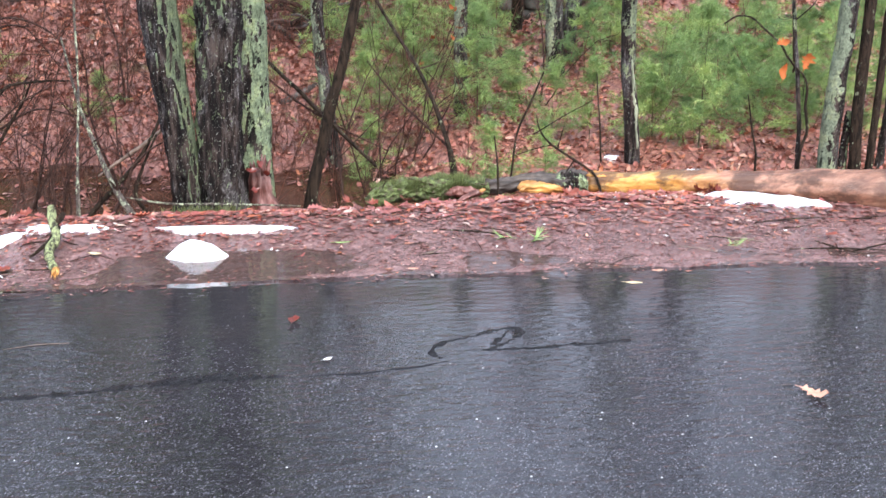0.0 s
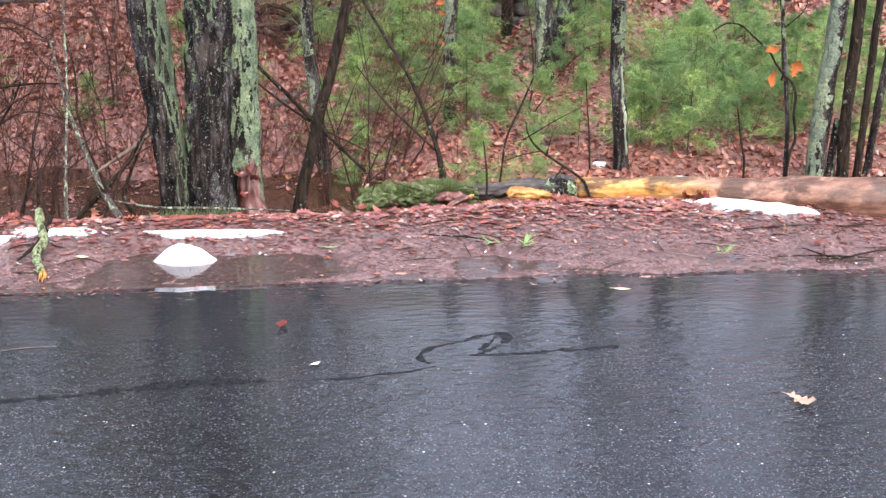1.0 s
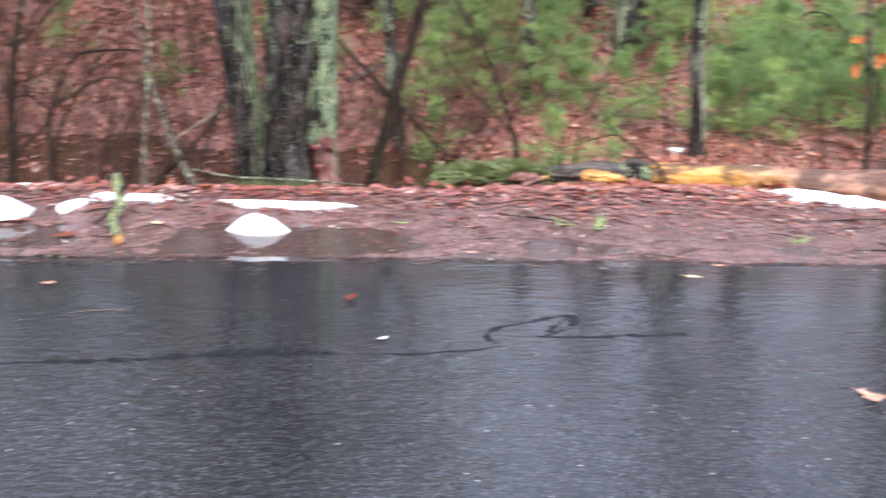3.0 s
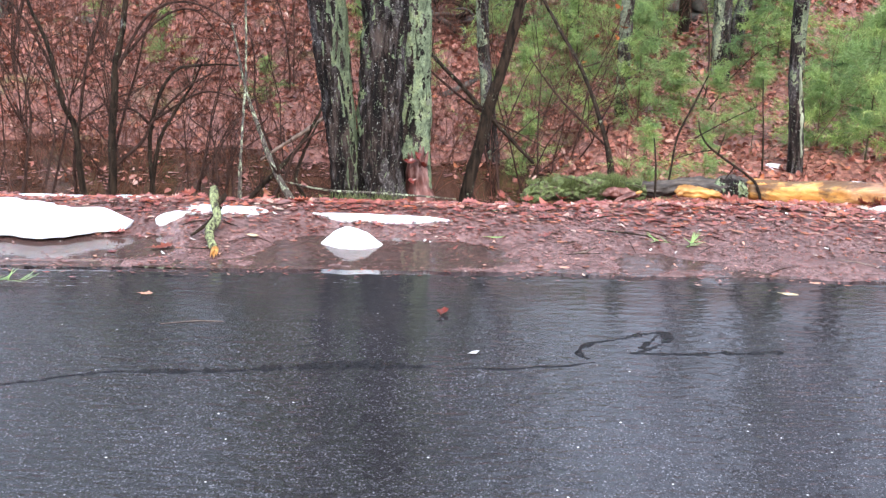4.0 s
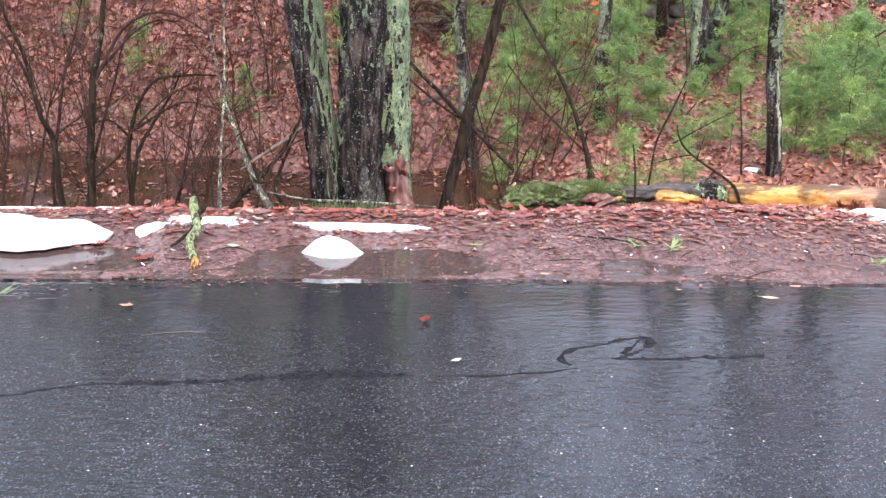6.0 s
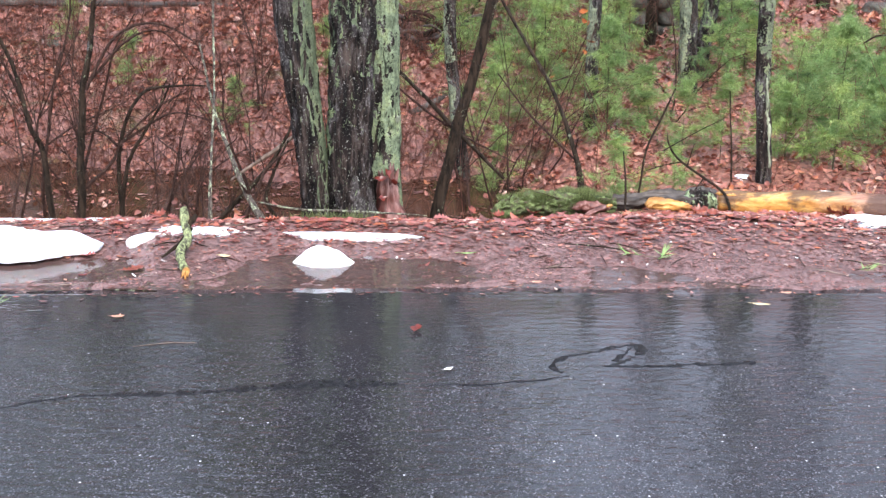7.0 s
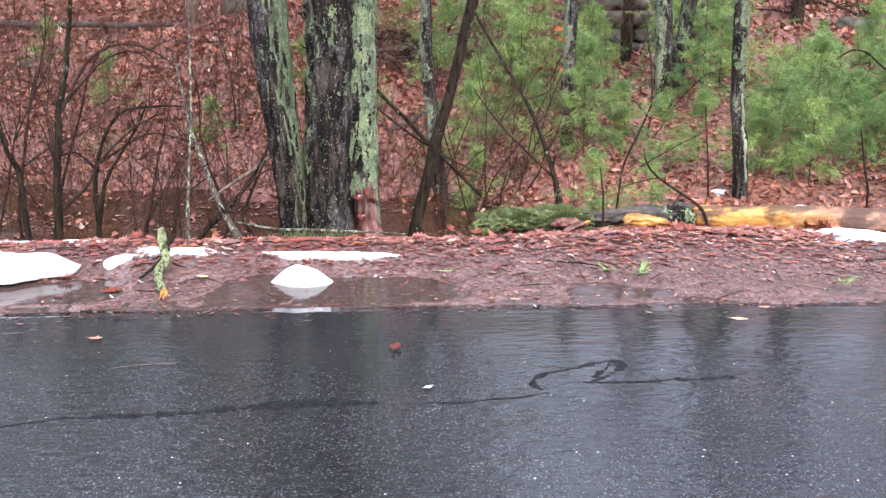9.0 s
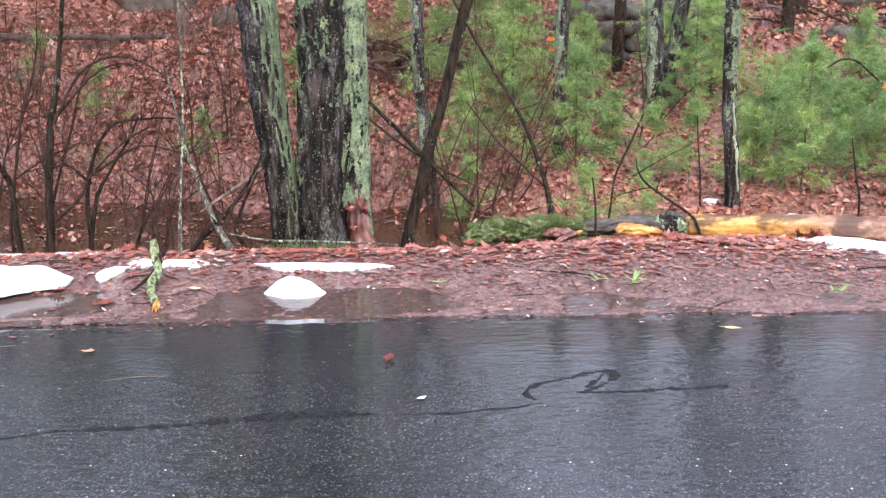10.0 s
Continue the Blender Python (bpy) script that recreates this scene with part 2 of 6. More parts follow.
def needle_material(name, c1, c2, c3, shade=True):
    n = Nodes(name)
    src = n.add("ShaderNodeNewGeometry").outputs["Random Per Island"]
    col = n.ramp(src, [(0.0, c1), (0.55, c2), (1.0, c3)])
    if shade:
        col = n.mix(1.0, col, n.ramp(n.add("ShaderNodeObjectInfo").outputs["Random"], [(0.0, (0.52, 0.60, 0.55)), (0.5, (0.92, 0.95, 0.85)), (1.0, (1.35, 1.25, 1.05))]), "MULTIPLY")
    thin = n.add("ShaderNodeBsdfTranslucent")
    n.link(col, thin.inputs[0])
    both = n.add("ShaderNodeMixShader", Fac=0.4)
    n.out(col, 0.5)
    n.link(n.bsdf.outputs[0], both.inputs[1])
    n.link(thin.outputs[0], both.inputs[2])
    n.link(both.outputs[0], n.t.nodes["Material Output"].inputs[0])
    return n.mat


def moss_material():
    n = Nodes("moss")
    col = n.ramp(n.noise(40, 5, 0.7), [(0.34, (0.12, 0.07, 0.05)), (0.44, (0.06, 0.065, 0.026)), (0.54, (0.13, 0.17, 0.055)), (0.64, (0.21, 0.25, 0.09)), (0.78, (0.32, 0.34, 0.16))])
    return n.out(col, 0.8, n.noise(90, 4), 0.9, 0.012)


def rock_material():
    n = Nodes("lichened_rock")
    col = n.ramp(n.noise(11, 7, 0.75), [(0.34, (0.028, 0.025, 0.022)), (0.48, (0.085, 0.077, 0.062)), (0.58, (0.125, 0.115, 0.088)), (0.68, (0.13, 0.17, 0.08))])
    leaf = n.ramp(n.noise(34, 4, 0.6), [(0.60, 0.0), (0.64, 0.8)])
    col = n.mix(leaf, col, (0.16, 0.062, 0.04))
    return n.out(col, 0.65, n.noise(25, 6, 0.7), 0.9, 0.04)


ASPHALT, TAR, SOIL, SNOW, MOSS, ROCK = asphalt_material(), tar_material(), soil_material(), snow_material(), moss_material(), rock_material()
def soaked_material():
    """Bits of leaf rotting into the silt, close to its colour."""
    n = Nodes("soaked_leaf_bits")
    src = n.add("ShaderNodeNewGeometry").outputs["Random Per Island"]
    col = n.ramp(src, [(0.0, (0.15, 0.072, 0.066)), (0.3, (0.22, 0.108, 0.098)), (0.6, (0.30, 0.148, 0.132)), (0.86, (0.36, 0.18, 0.155)), (0.95, (0.36, 0.13, 0.07)), (1.0, (0.50, 0.36, 0.31))])
    return n.out(n.mix(1.0, col, n.ramp(n.noise(70, 4), [(0.3, 0.7), (0.7, 1.15)]), "MULTIPLY"), 0.16, n.noise(60, 3), 0.4, 0.005)


SOAKED = soaked_material()
LITTER, LITTER_ONE = leaf_material("leaf_litter", False, 0.2, 1.1, 1.36), leaf_material("fallen_leaf", True, 0.2, 1.1, 1.36)
def hill_litter_material():
    n = Nodes("hill_leaf_litter")
    src = n.add("ShaderNodeNewGeometry").outputs["Random Per Island"]
    col = n.ramp(src, [(0.0, (0.10, 0.033, 0.024)), (0.2, (0.29, 0.098, 0.066)), (0.5, (0.38, 0.138, 0.096)), (0.75, (0.44, 0.182, 0.130)), (0.9, (0.42, 0.145, 0.062)), (1.0, (0.54, 0.35, 0.29))])
    return n.out(n.mix(1.0, col, n.ramp(n.noise(60, 4), [(0.3, 0.65), (0.7, 1.1)]), "MULTIPLY"), 0.28, n.noise(90, 3), 0.4, 0.004)


HILL_LITTER = hill_litter_material()
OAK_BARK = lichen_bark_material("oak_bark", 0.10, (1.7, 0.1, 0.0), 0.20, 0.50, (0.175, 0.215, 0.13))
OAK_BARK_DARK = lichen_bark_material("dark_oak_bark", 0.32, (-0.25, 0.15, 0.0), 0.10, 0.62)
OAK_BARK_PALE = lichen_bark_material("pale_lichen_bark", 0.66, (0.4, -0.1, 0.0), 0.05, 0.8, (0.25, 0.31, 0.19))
FAR_BARK = lichen_bark_material("far_oak_bark", 0.30, (-0.6, -0.2, 0.0), 0.06, 0.7, (0.27, 0.31, 0.21))
TRUNK_BARK = lichen_bark_material("lichened_trunk_bark", 0.24, (0.2, -0.2, 0.0), 0.16, 0.6, (0.21, 0.25, 0.155))
SIDE_BARK = lichen_bark_material("half_lichened_bark", 0.62, (-0.95, -0.15, 0.0), 0.0, 0.6, (0.27, 0.32, 0.22))
WET_BARK = bark_material("wet_dark_bark", (0.009, 0.006, 0.004), (0.046, 0.031, 0.021), (0.30, 0.32, 0.21), 0.16, 1.6, None, 0.1, 0.65)
TWIG_BARK = bark_material("twig_bark", (0.028, 0.016, 0.013), (0.085, 0.047, 0.036), (0.32, 0.36, 0.26), 0.0, 3.0, None, 0.0, 0.7)
BRUSH = bark_material("brush_bark", (0.065, 0.027, 0.019), (0.24, 0.108, 0.078), (0.25, 0.2, 0.15), 0.0, 3.0, None, 0.1, 0.6)
PALE_BARK = wood_material("pale_torn_bark", (0.16, 0.17, 0.11), (0.34, 0.37, 0.25), (0.54, 0.56, 0.42), 0.6, (1, 1, 0.2))
LICHEN_TWIG = bark_material("lichened_twig_bark", (0.05, 0.04, 0.034), (0.17, 0.14, 0.12), (0.62, 0.68, 0.46), 0.46, 3.0, None, 0.4)
MOSSY_STICK = bark_material("lichened_stick_bark", (0.03, 0.026, 0.018), (0.14, 0.13, 0.09), (0.56, 0.62, 0.30), 0.68, 2.2, None, 0.3)
BLEACHED = wood_material("bleached_branch", (0.10, 0.065, 0.045), (0.22, 0.15, 0.11), (0.36, 0.27, 0.21), 0.5, (1, 1, 0.3))
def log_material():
    """Wet debarked wood, orange where it split, with dark rotten stains and shade painted towards its thick end."""
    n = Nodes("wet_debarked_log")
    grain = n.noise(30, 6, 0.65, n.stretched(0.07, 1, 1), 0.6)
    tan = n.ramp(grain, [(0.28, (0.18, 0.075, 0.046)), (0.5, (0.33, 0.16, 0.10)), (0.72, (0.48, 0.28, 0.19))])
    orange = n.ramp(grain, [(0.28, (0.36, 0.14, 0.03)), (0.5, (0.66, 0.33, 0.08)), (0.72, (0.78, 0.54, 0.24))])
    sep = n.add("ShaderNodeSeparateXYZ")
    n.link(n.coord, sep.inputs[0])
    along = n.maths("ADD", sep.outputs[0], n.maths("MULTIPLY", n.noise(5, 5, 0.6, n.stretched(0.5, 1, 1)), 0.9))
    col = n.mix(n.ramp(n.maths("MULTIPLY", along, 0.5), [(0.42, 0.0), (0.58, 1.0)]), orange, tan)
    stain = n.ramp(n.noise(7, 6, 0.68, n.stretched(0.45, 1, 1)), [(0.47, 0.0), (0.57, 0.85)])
    # Dark streaks towards the thick end: rot, and underside shade put into the colour.
    rot_shade = n.maths("ADD", n.noise(4, 6, 0.7, n.stretched(0.25, 1, 1)), n.maths("MULTIPLY", n.maths("SUBTRACT", sep.outputs[0], 1.0), 0.16))
    col = n.mix(n.ramp(rot_shade, [(0.50, 0.0), (0.66, 0.75)]), col, (0.10, 0.05, 0.034))
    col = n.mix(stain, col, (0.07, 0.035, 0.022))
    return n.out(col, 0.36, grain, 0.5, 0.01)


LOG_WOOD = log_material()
FRESH_WOOD = wood_material("wet_debarked_wood", (0.28, 0.12, 0.07), (0.48, 0.25, 0.15), (0.60, 0.38, 0.26), 0.38, (0.06, 1, 1))
SPLIT_WOOD = wood_material("orange_split_wood", (0.26, 0.10, 0.03), (0.60, 0.29, 0.07), (0.74, 0.48, 0.20), 0.45, (0.08, 1, 1))
RED_WOOD = wood_material("torn_red_wood", (0.05, 0.014, 0.011), (0.16, 0.055, 0.042), (0.40, 0.24, 0.21), 0.55, (1, 1, 0.12))
GREY_WOOD = wood_material("grey_rotten_wood", (0.020, 0.015, 0.013), (0.070, 0.054, 0.046), (0.19, 0.155, 0.13), 0.7, (0.1, 1, 1))
PUDDLE = water_material("puddle_water", (0.20, 0.155, 0.145), 0.07, 0.16)
POND = pond_material()
MOSS_TUFT = needle_material("moss_tufts", (0.08, 0.085, 0.032), (0.155, 0.20, 0.068), (0.29, 0.32, 0.14), False)
NEEDLES = needle_material("pine_needles", (0.16, 0.26, 0.085), (0.305, 0.43, 0.155), (0.49, 0.575, 0.26))
NEEDLES_BLUE = needle_material("blue_pine_needles", (0.15, 0.255, 0.09), (0.28, 0.415, 0.16), (0.44, 0.55, 0.24))
PINE_TWIG = bark_material("pine_twig_bark", (0.045, 0.040, 0.022), (0.13, 0.115, 0.065), (0.3, 0.3, 0.2), 0.0, 3.0, None, 0.0, 0.7)
RUST_LEAF = plain_leaf_material("rust_leaf", (0.12, 0.022, 0.012), (0.25, 0.055, 0.028), 0.35)
ORANGE_LEAF = plain_leaf_material("orange_leaf", (0.26, 0.060, 0.012), (0.42, 0.125, 0.020), 0.8)
TAN_LEAF = plain_leaf_material("wet_tan_leaf", (0.40, 0.17, 0.10), (0.66, 0.36, 0.25), 0.3)
RED_LEAF = plain_leaf_material("wet_red_leaf", (0.07, 0.011, 0.008), (0.19, 0.032, 0.020), 0.3)
PALE_LEAF = plain_leaf_material("pale_leaf", (0.66, 0.62, 0.58), (0.85, 0.83, 0.80), 0.4)
YELLOW_LEAF = plain_leaf_material("yellow_leaf", (0.55, 0.40, 0.18), (0.80, 0.66, 0.40), 0.35)
GREEN_LEAF = plain_leaf_material("green_leaf", (0.14, 0.26, 0.06), (0.30, 0.42, 0.14), 0.4)


# ---- mesh building ----
class Geo:
    def __init__(self):
        self.v, self.f, self.m = [], [], []

    def add(self, verts, faces, mat=0):
        k = len(self.v)
        self.v.extend(verts)
        self.f.extend([tuple(i + k for i in f) for f in faces])
        self.m.extend([mat] * len(faces))

    def mesh(self, name, mats, smooth=True):
        me = bpy.data.meshes.new(name)
        me.from_pydata([tuple(p) for p in self.v], [], self.f)
        for m in mats if isinstance(mats, (list, tuple)) else [mats]:
            me.materials.append(m)
        me.polygons.foreach_set("material_index", self.m)
        me.polygons.foreach_set("use_smooth", [smooth] * len(self.f))
        me.update()
        return me


def part(name, geo, mats, parent=None, label="", smooth=True):
    """One mesh object, under a thing or a part."""
    ob = new(name, geo.mesh(name, mats, smooth))
    if parent is not None:
        ob.parent = parent
    if label:
        tagged(ob, label)
    return ob


def thing(name, place=(0, 0, 0), label="", category="", group="", kind="", turn=0.0):
    ob = new(name)
    ob.empty_display_size = 0.1
    ob.matrix_basis = pose(*place, 0, 0, turn)
    return tagged(ob, label, category, group, kind)


def smooth_path(pts, step):
    """Catmull-Rom through points (x, y, z, radius), resampled about every step metres."""
    P = [np.array(p, float) for p in pts]
    P = [2 * P[0] - P[1]] + P + [2 * P[-1] - P[-2]]
    out = []
    for i in range(1, len(P) - 2):
        a, b, c, d = P[i - 1:i + 3]
        k = max(1, int(np.linalg.norm(c[:3] - b[:3]) / step))
        for j in range(k):
            t = j / k
            out.append(0.5 * (2 * b + (c - a) * t + (2 * a - 5 * b + 4 * c - d) * t * t + (3 * b - a - 3 * c + d) * t ** 3))
    out.append(P[-2])
    return out


def tube(geo, pts, seg=8, step=0.05, rough=0.0, freq=12.0, wobble=0.0, mat=0, seed=0, stretch=0.3, blunt=True):
    """A tapered branch through points (x, y, z, radius). rough: relief of the skin; wobble: how crooked it runs."""
    rows = smooth_path(pts, step)
    verts, faces = [], []
    n = len(rows)
    side = None
    for i, p in enumerate(rows):
        a, b = rows[max(0, i - 1)][:3], rows[min(n - 1, i + 1)][:3]
        d = Vector(b - a).normalized()
        ref = Vector((1, 0, 0)) if abs(d.x) < 0.9 else Vector((0, 1, 0))
        side = (ref - d * ref.dot(d)).normalized() if side is None else (side - d * side.dot(d)).normalized()
        up = d.cross(side)
        c = Vector(p[:3])
        if wobble:
            c += noise.noise_vector(Vector(p[:3]) * 4.0 + Vector((seed, 0, 0))) * wobble
        for j in range(seg):
            ang = 2 * math.pi * j / seg
            q = side * math.cos(ang) + up * math.sin(ang)
            r = max(p[3], 0.0004)
            if rough:
                s = Vector((q.x * r * freq * 1.0, q.y * r * freq, q.z * r * freq)) * 1.6 + d * (i * step * freq * stretch)
                s += Vector((seed * 7.3, 0, 0))
                ridge = 1 - 2 * abs(noise.noise(s))
                r += rough * (ridge - 0.5) + rough * 0.6 * noise.noise(s * 3.1)
            verts.append(c + q * r)
    for i in range(n - 1):
        for j in range(seg):
            k = (j + 1) % seg
            faces.append((i * seg + j, i * seg + k, (i + 1) * seg + k, (i + 1) * seg + j))
    if blunt:
        faces.append(tuple(range(seg))[::-1])
        faces.append(tuple((n - 1) * seg + j for j in range(seg)))
    geo.add(verts, faces, mat)


def ease(a, b, x):
    t = min(1.0, max(0.0, (x - a) / (b - a)))
    return t * t * (3 - 2 * t)


POND_LEVEL, PUDDLE_LEVEL = -0.42, -0.018


def road_edge(x):
    """Where the asphalt ends, as a distance across the road."""
    rag = 0.035 * noise.noise(Vector((x * 1.7, 4.0, 0))) + 0.014 * noise.noise(Vector((x * 9, 8.0, 0)))
    return 5.70 + rag + (-0.03 * (x - 0.8) ** 2 / 4 if abs(x) < 6 else -0.2)


def ground_z(x, y):
    """Height of the ground: gutter, leafy bank, pond hollow, forest floor, hill."""
    if y < 5.2:
        z = -0.08
        if y < -1.6:
            z += 0.08 * ease(-1.6, -1.9, y) if y > -1.9 else 0.08
        return z + (0.3 * (min(-y, 40) - 9) if y < -9 else 0.0)
    n1 = noise.noise(Vector((x * 1.3, y * 1.9, 0.3)))
    n2 = noise.noise(Vector((x * 4.5, y * 6.0, 3.3)))
    n3 = noise.noise(Vector((x * 14.0, y * 17.0, 6.3)))
    low = max(ease(0.45, 0.1, x) * ease(-2.6, -2.2, x) * (1 - ease(-1.27, -1.13, x + 0.05 * n2) * ease(-0.70, -0.86, x + 0.05 * n2)), ease(0.72, 0.85, x) * ease(1.35, 1.1, x) * 0.55, ease(1.8, 2.1, x) * 0.5)
    e = road_edge(x)
    bar = 0.07 * noise.noise(Vector((x * 1.9, 3.0, 5.0))) + 0.07 * ease(-1.05, -1.3, x)
    gutter = -0.010 - 0.028 * low * ease(e + 0.02 + bar, e + 0.13 + bar, y)
    z = gutter + (0.044 - gutter) * ease(e + 0.08 + 0.16 * low, e + 0.80, y + 0.10 * n1) + (0.009 * n2 + 0.008 * n1 + 0.011 * n3)
    e += 0.07 * noise.noise(Vector((x * 2.6, 1.0, 9.0))) + 0.03 * n3
    z -= 0.07 * ease(e + 0.06, e - 0.08, y)
    wet = ease(1.5, 0.5, x)
    z -= (0.24 + 0.32 * wet) * ease(6.45, 7.6, y + 0.10 * n1)
    z += (0.03 * n1 + 0.012 * n2) * ease(6.9, 7.6, y) + ((0.05 + 0.08 * wet) * n1 + (0.03 + 0.04 * wet) * n2) * ease(8.4, 9.2, y)
    z += (0.22 + 0.22 * wet) * ease(7.9, 12.0, y)
    if y > 12:
        z += 0.07 * (y - 12) + 0.10 * n1
    if y > 15:
        z += 0.385 * (min(y, 50) - 15) * ease(15, 20, y)
    return z


def lines(a, b, fine, lo, hi, grow=1.25):
    out = list(np.arange(a, b + 1e-6, fine))
    s, p = fine, out[0]
    left = []
    while p > lo:
        s *= grow
        p -= s
        left.append(p)
    s, p = fine, out[-1]
    while p < hi:
        s *= grow
        p += s
        out.append(p)
    return left[::-1] + out


def build_ground():
    xs = lines(-3.6, 5.2, 0.05, -250, 250)
    ys = lines(5.3, 6.2, 0.018, -200, 5.3)
    ys += list(np.arange(ys[-1] + 0.035, 8.6, 0.035))
    y, s = ys[-1], 0.04
    while y < 300:
        s = min(s * 1.04, 0.14) if y < 18 else s * 1.2
        y += s
        ys.append(y)
    geo = Geo()
    w = len(xs)
    geo.add([(x, y, ground_z(x, y)) for y in ys for x in xs],
            [(j * w + i, j * w + i + 1, (j + 1) * w + i + 1, (j + 1) * w + i) for j in range(len(ys) - 1) for i in range(w - 1)])
    return tagged(part("ground", geo, SOIL), "forest floor of wet soil and rotting leaf litter", "ground", kind="structure")


def road_z(y):
    return -0.0165 * ease(5.15, 5.66, y)


def build_road():
    """Asphalt sheet with a ragged edge."""
    xs = lines(-3.5, 4.5, 0.03, -120, 120, 1.3)
    ys = [-1.7, 1.0, 3.0, 4.5, 5.0, 5.2, 5.35, 5.45, 5.53, 5.60, 5.66]
    geo = Geo()
    w = len(xs)
    verts = []
    for j, y in enumerate(ys):
        for x in xs:
            yy = y + (road_edge(x) - 5.66) * ease(4.5, 5.66, y)
            verts.append((x, yy, road_z(y) + 0.004 * ease(5.1, 5.4, y) * noise.noise(Vector((x * 2.1, yy * 7, 2.0)))))
    faces = [(j * w + i, j * w + i + 1, (j + 1) * w + i + 1, (j + 1) * w + i) for j in range(len(ys) - 1) for i in range(w - 1)]
    k = len(verts)
    verts += [(verts[(len(ys) - 1) * w + i][0], verts[(len(ys) - 1) * w + i][1] + 0.008, -0.06) for i in range(w)]
    faces += [((len(ys) - 1) * w + i, (len(ys) - 1) * w + i + 1, k + i + 1, k + i) for i in range(w - 1)]
    geo.add(verts, faces)
    return tagged(part("road", geo, ASPHALT), "wet dark grey asphalt road with gritty stones", "road", kind="structure")


def ribbon(name, pts, label, category):
    """A low bead of tar along (x, y, half width)."""
    rows = smooth_path([(x, y, 0, w) for x, y, w in pts], 0.012)
    geo, verts, faces = Geo(), [], []
    for i, p in enumerate(rows):
        a, b = rows[max(0, i - 1)], rows[min(len(rows) - 1, i + 1)]
        d = Vector((b[0] - a[0], b[1] - a[1], 0)).normalized()
        s = Vector((-d.y, d.x, 0))
        c = Vector((p[0], p[1], 0)) + s * (0.010 * noise.noise(Vector((p[0] * 9, p[1] * 9, 1))) + 0.006 * noise.noise(Vector((p[0] * 40, p[1] * 40, 1))))
        w = max(0.0008, p[3] * (0.88 + 1.5 * noise.noise(Vector((p[0] * 16, p[1] * 16, 5))) + 1.0 * noise.noise(Vector((p[0] * 70, p[1] * 70, 5)))))
        z = road_z(p[1])
        for k, h in ((-1, 0.0004), (-0.5, 0.002), (0.5, 0.002), (1, 0.0004)):
            q = c + s * w * k
            verts.append((q.x, q.y, z + h))
    for i in range(len(rows) - 1):
        for j in range(3):
            faces.append((i * 4 + j, i * 4 + j + 1, i * 4 + j + 5, i * 4 + j + 4))
    geo.add(verts, faces)
    return tagged(part(name, geo, TAR), label, category)


def sheet(name, x0, x1, y0, y1, z, material, label, step=0.25):
    geo = Geo()
    nx, ny = max(1, int((x1 - x0) / step)), max(1, int((y1 - y0) / step))
    geo.add([(x0 + (x1 - x0) * i / nx, y0 + (y1 - y0) * j / ny, z) for j in range(ny + 1) for i in range(nx + 1)],
            [(j * (nx + 1) + i, j * (nx + 1) + i + 1, (j + 1) * (nx + 1) + i + 1, (j + 1) * (nx + 1) + i) for j in range(ny) for i in range(nx)])
    return tagged(part(name, geo, material), label, "water", kind="structure")


def snow_patch(place, lx, ly, h, turn, seed, label, ragged=0.25, steep=4.0):
    """A lump or slab of old snow with a melted, undercut rim."""
    geo, verts, faces = Geo(), [], []
    seg, rings = 72, 14
    rnd = random.Random(seed)
    for i in range(rings + 1):
        r = (i / rings)
        for j in range(seg):
            a = 2 * math.pi * j / seg
            rim = 1 + ragged * noise.noise(Vector((math.cos(a) * 1.5, math.sin(a) * 1.5, seed))) + 0.4 * ragged * noise.noise(Vector((math.cos(a) * 6, math.sin(a) * 6, seed + 9.0)))
            rr = r * rim
            x, y = lx * rr * math.cos(a), ly * rr * math.sin(a)
            y *= 1 + 2.6 * ragged * noise.noise(Vector((x * 7, seed, 2.0))) + 1.2 * ragged * noise.noise(Vector((x * 23, seed, 7.0)))
            y += ly * ragged * 1.5 * noise.noise(Vector((x * 5, seed + 4.0, 2.0)))
            bump = noise.noise(Vector((x * 9, y * 9, seed))) * 0.28 + noise.noise(Vector((x * 30, y * 30, seed))) * 0.10
            z = h * (1 - r ** steep) * (1 + bump) + 0.004
            verts.append((x, y, z))
    for i in range(rings):
        for j in range(seg):
            k = (j + 1) % seg
            faces.append((i * seg + j, i * seg + k, (i + 1) * seg + k, (i + 1) * seg + j))
    low = len(verts)
    verts += [(verts[rings * seg + j][0] * 0.97, verts[rings * seg + j][1] * 0.97, -0.03) for j in range(seg)]
    faces += [(rings * seg + j, rings * seg + (j + 1) % seg, low + (j + 1) % seg, low + j) for j in range(seg)]
    geo.add(verts, faces)
    ob = tagged(part("snow_patch", geo, SNOW), label, "snow", "melting snow patches")
    ob.matrix_basis = pose(*place, 0, 0, turn)
    return ob


OAK = [(0.0, 0.03), (0.10, 0.05), (0.18, 0.22), (0.27, 0.10), (0.38, 0.33), (0.48, 0.14), (0.60, 0.36), (0.70, 0.16), (0.82, 0.26), (0.92, 0.10), (1.0, 0.0)]
NARROW = [(0.0, 0.03), (0.2, 0.10), (0.45, 0.14), (0.7, 0.11), (1.0, 0.0)]
OVAL = [(0.0, 0.02), (0.2, 0.20), (0.45, 0.28), (0.7, 0.20), (1.0, 0.0)]


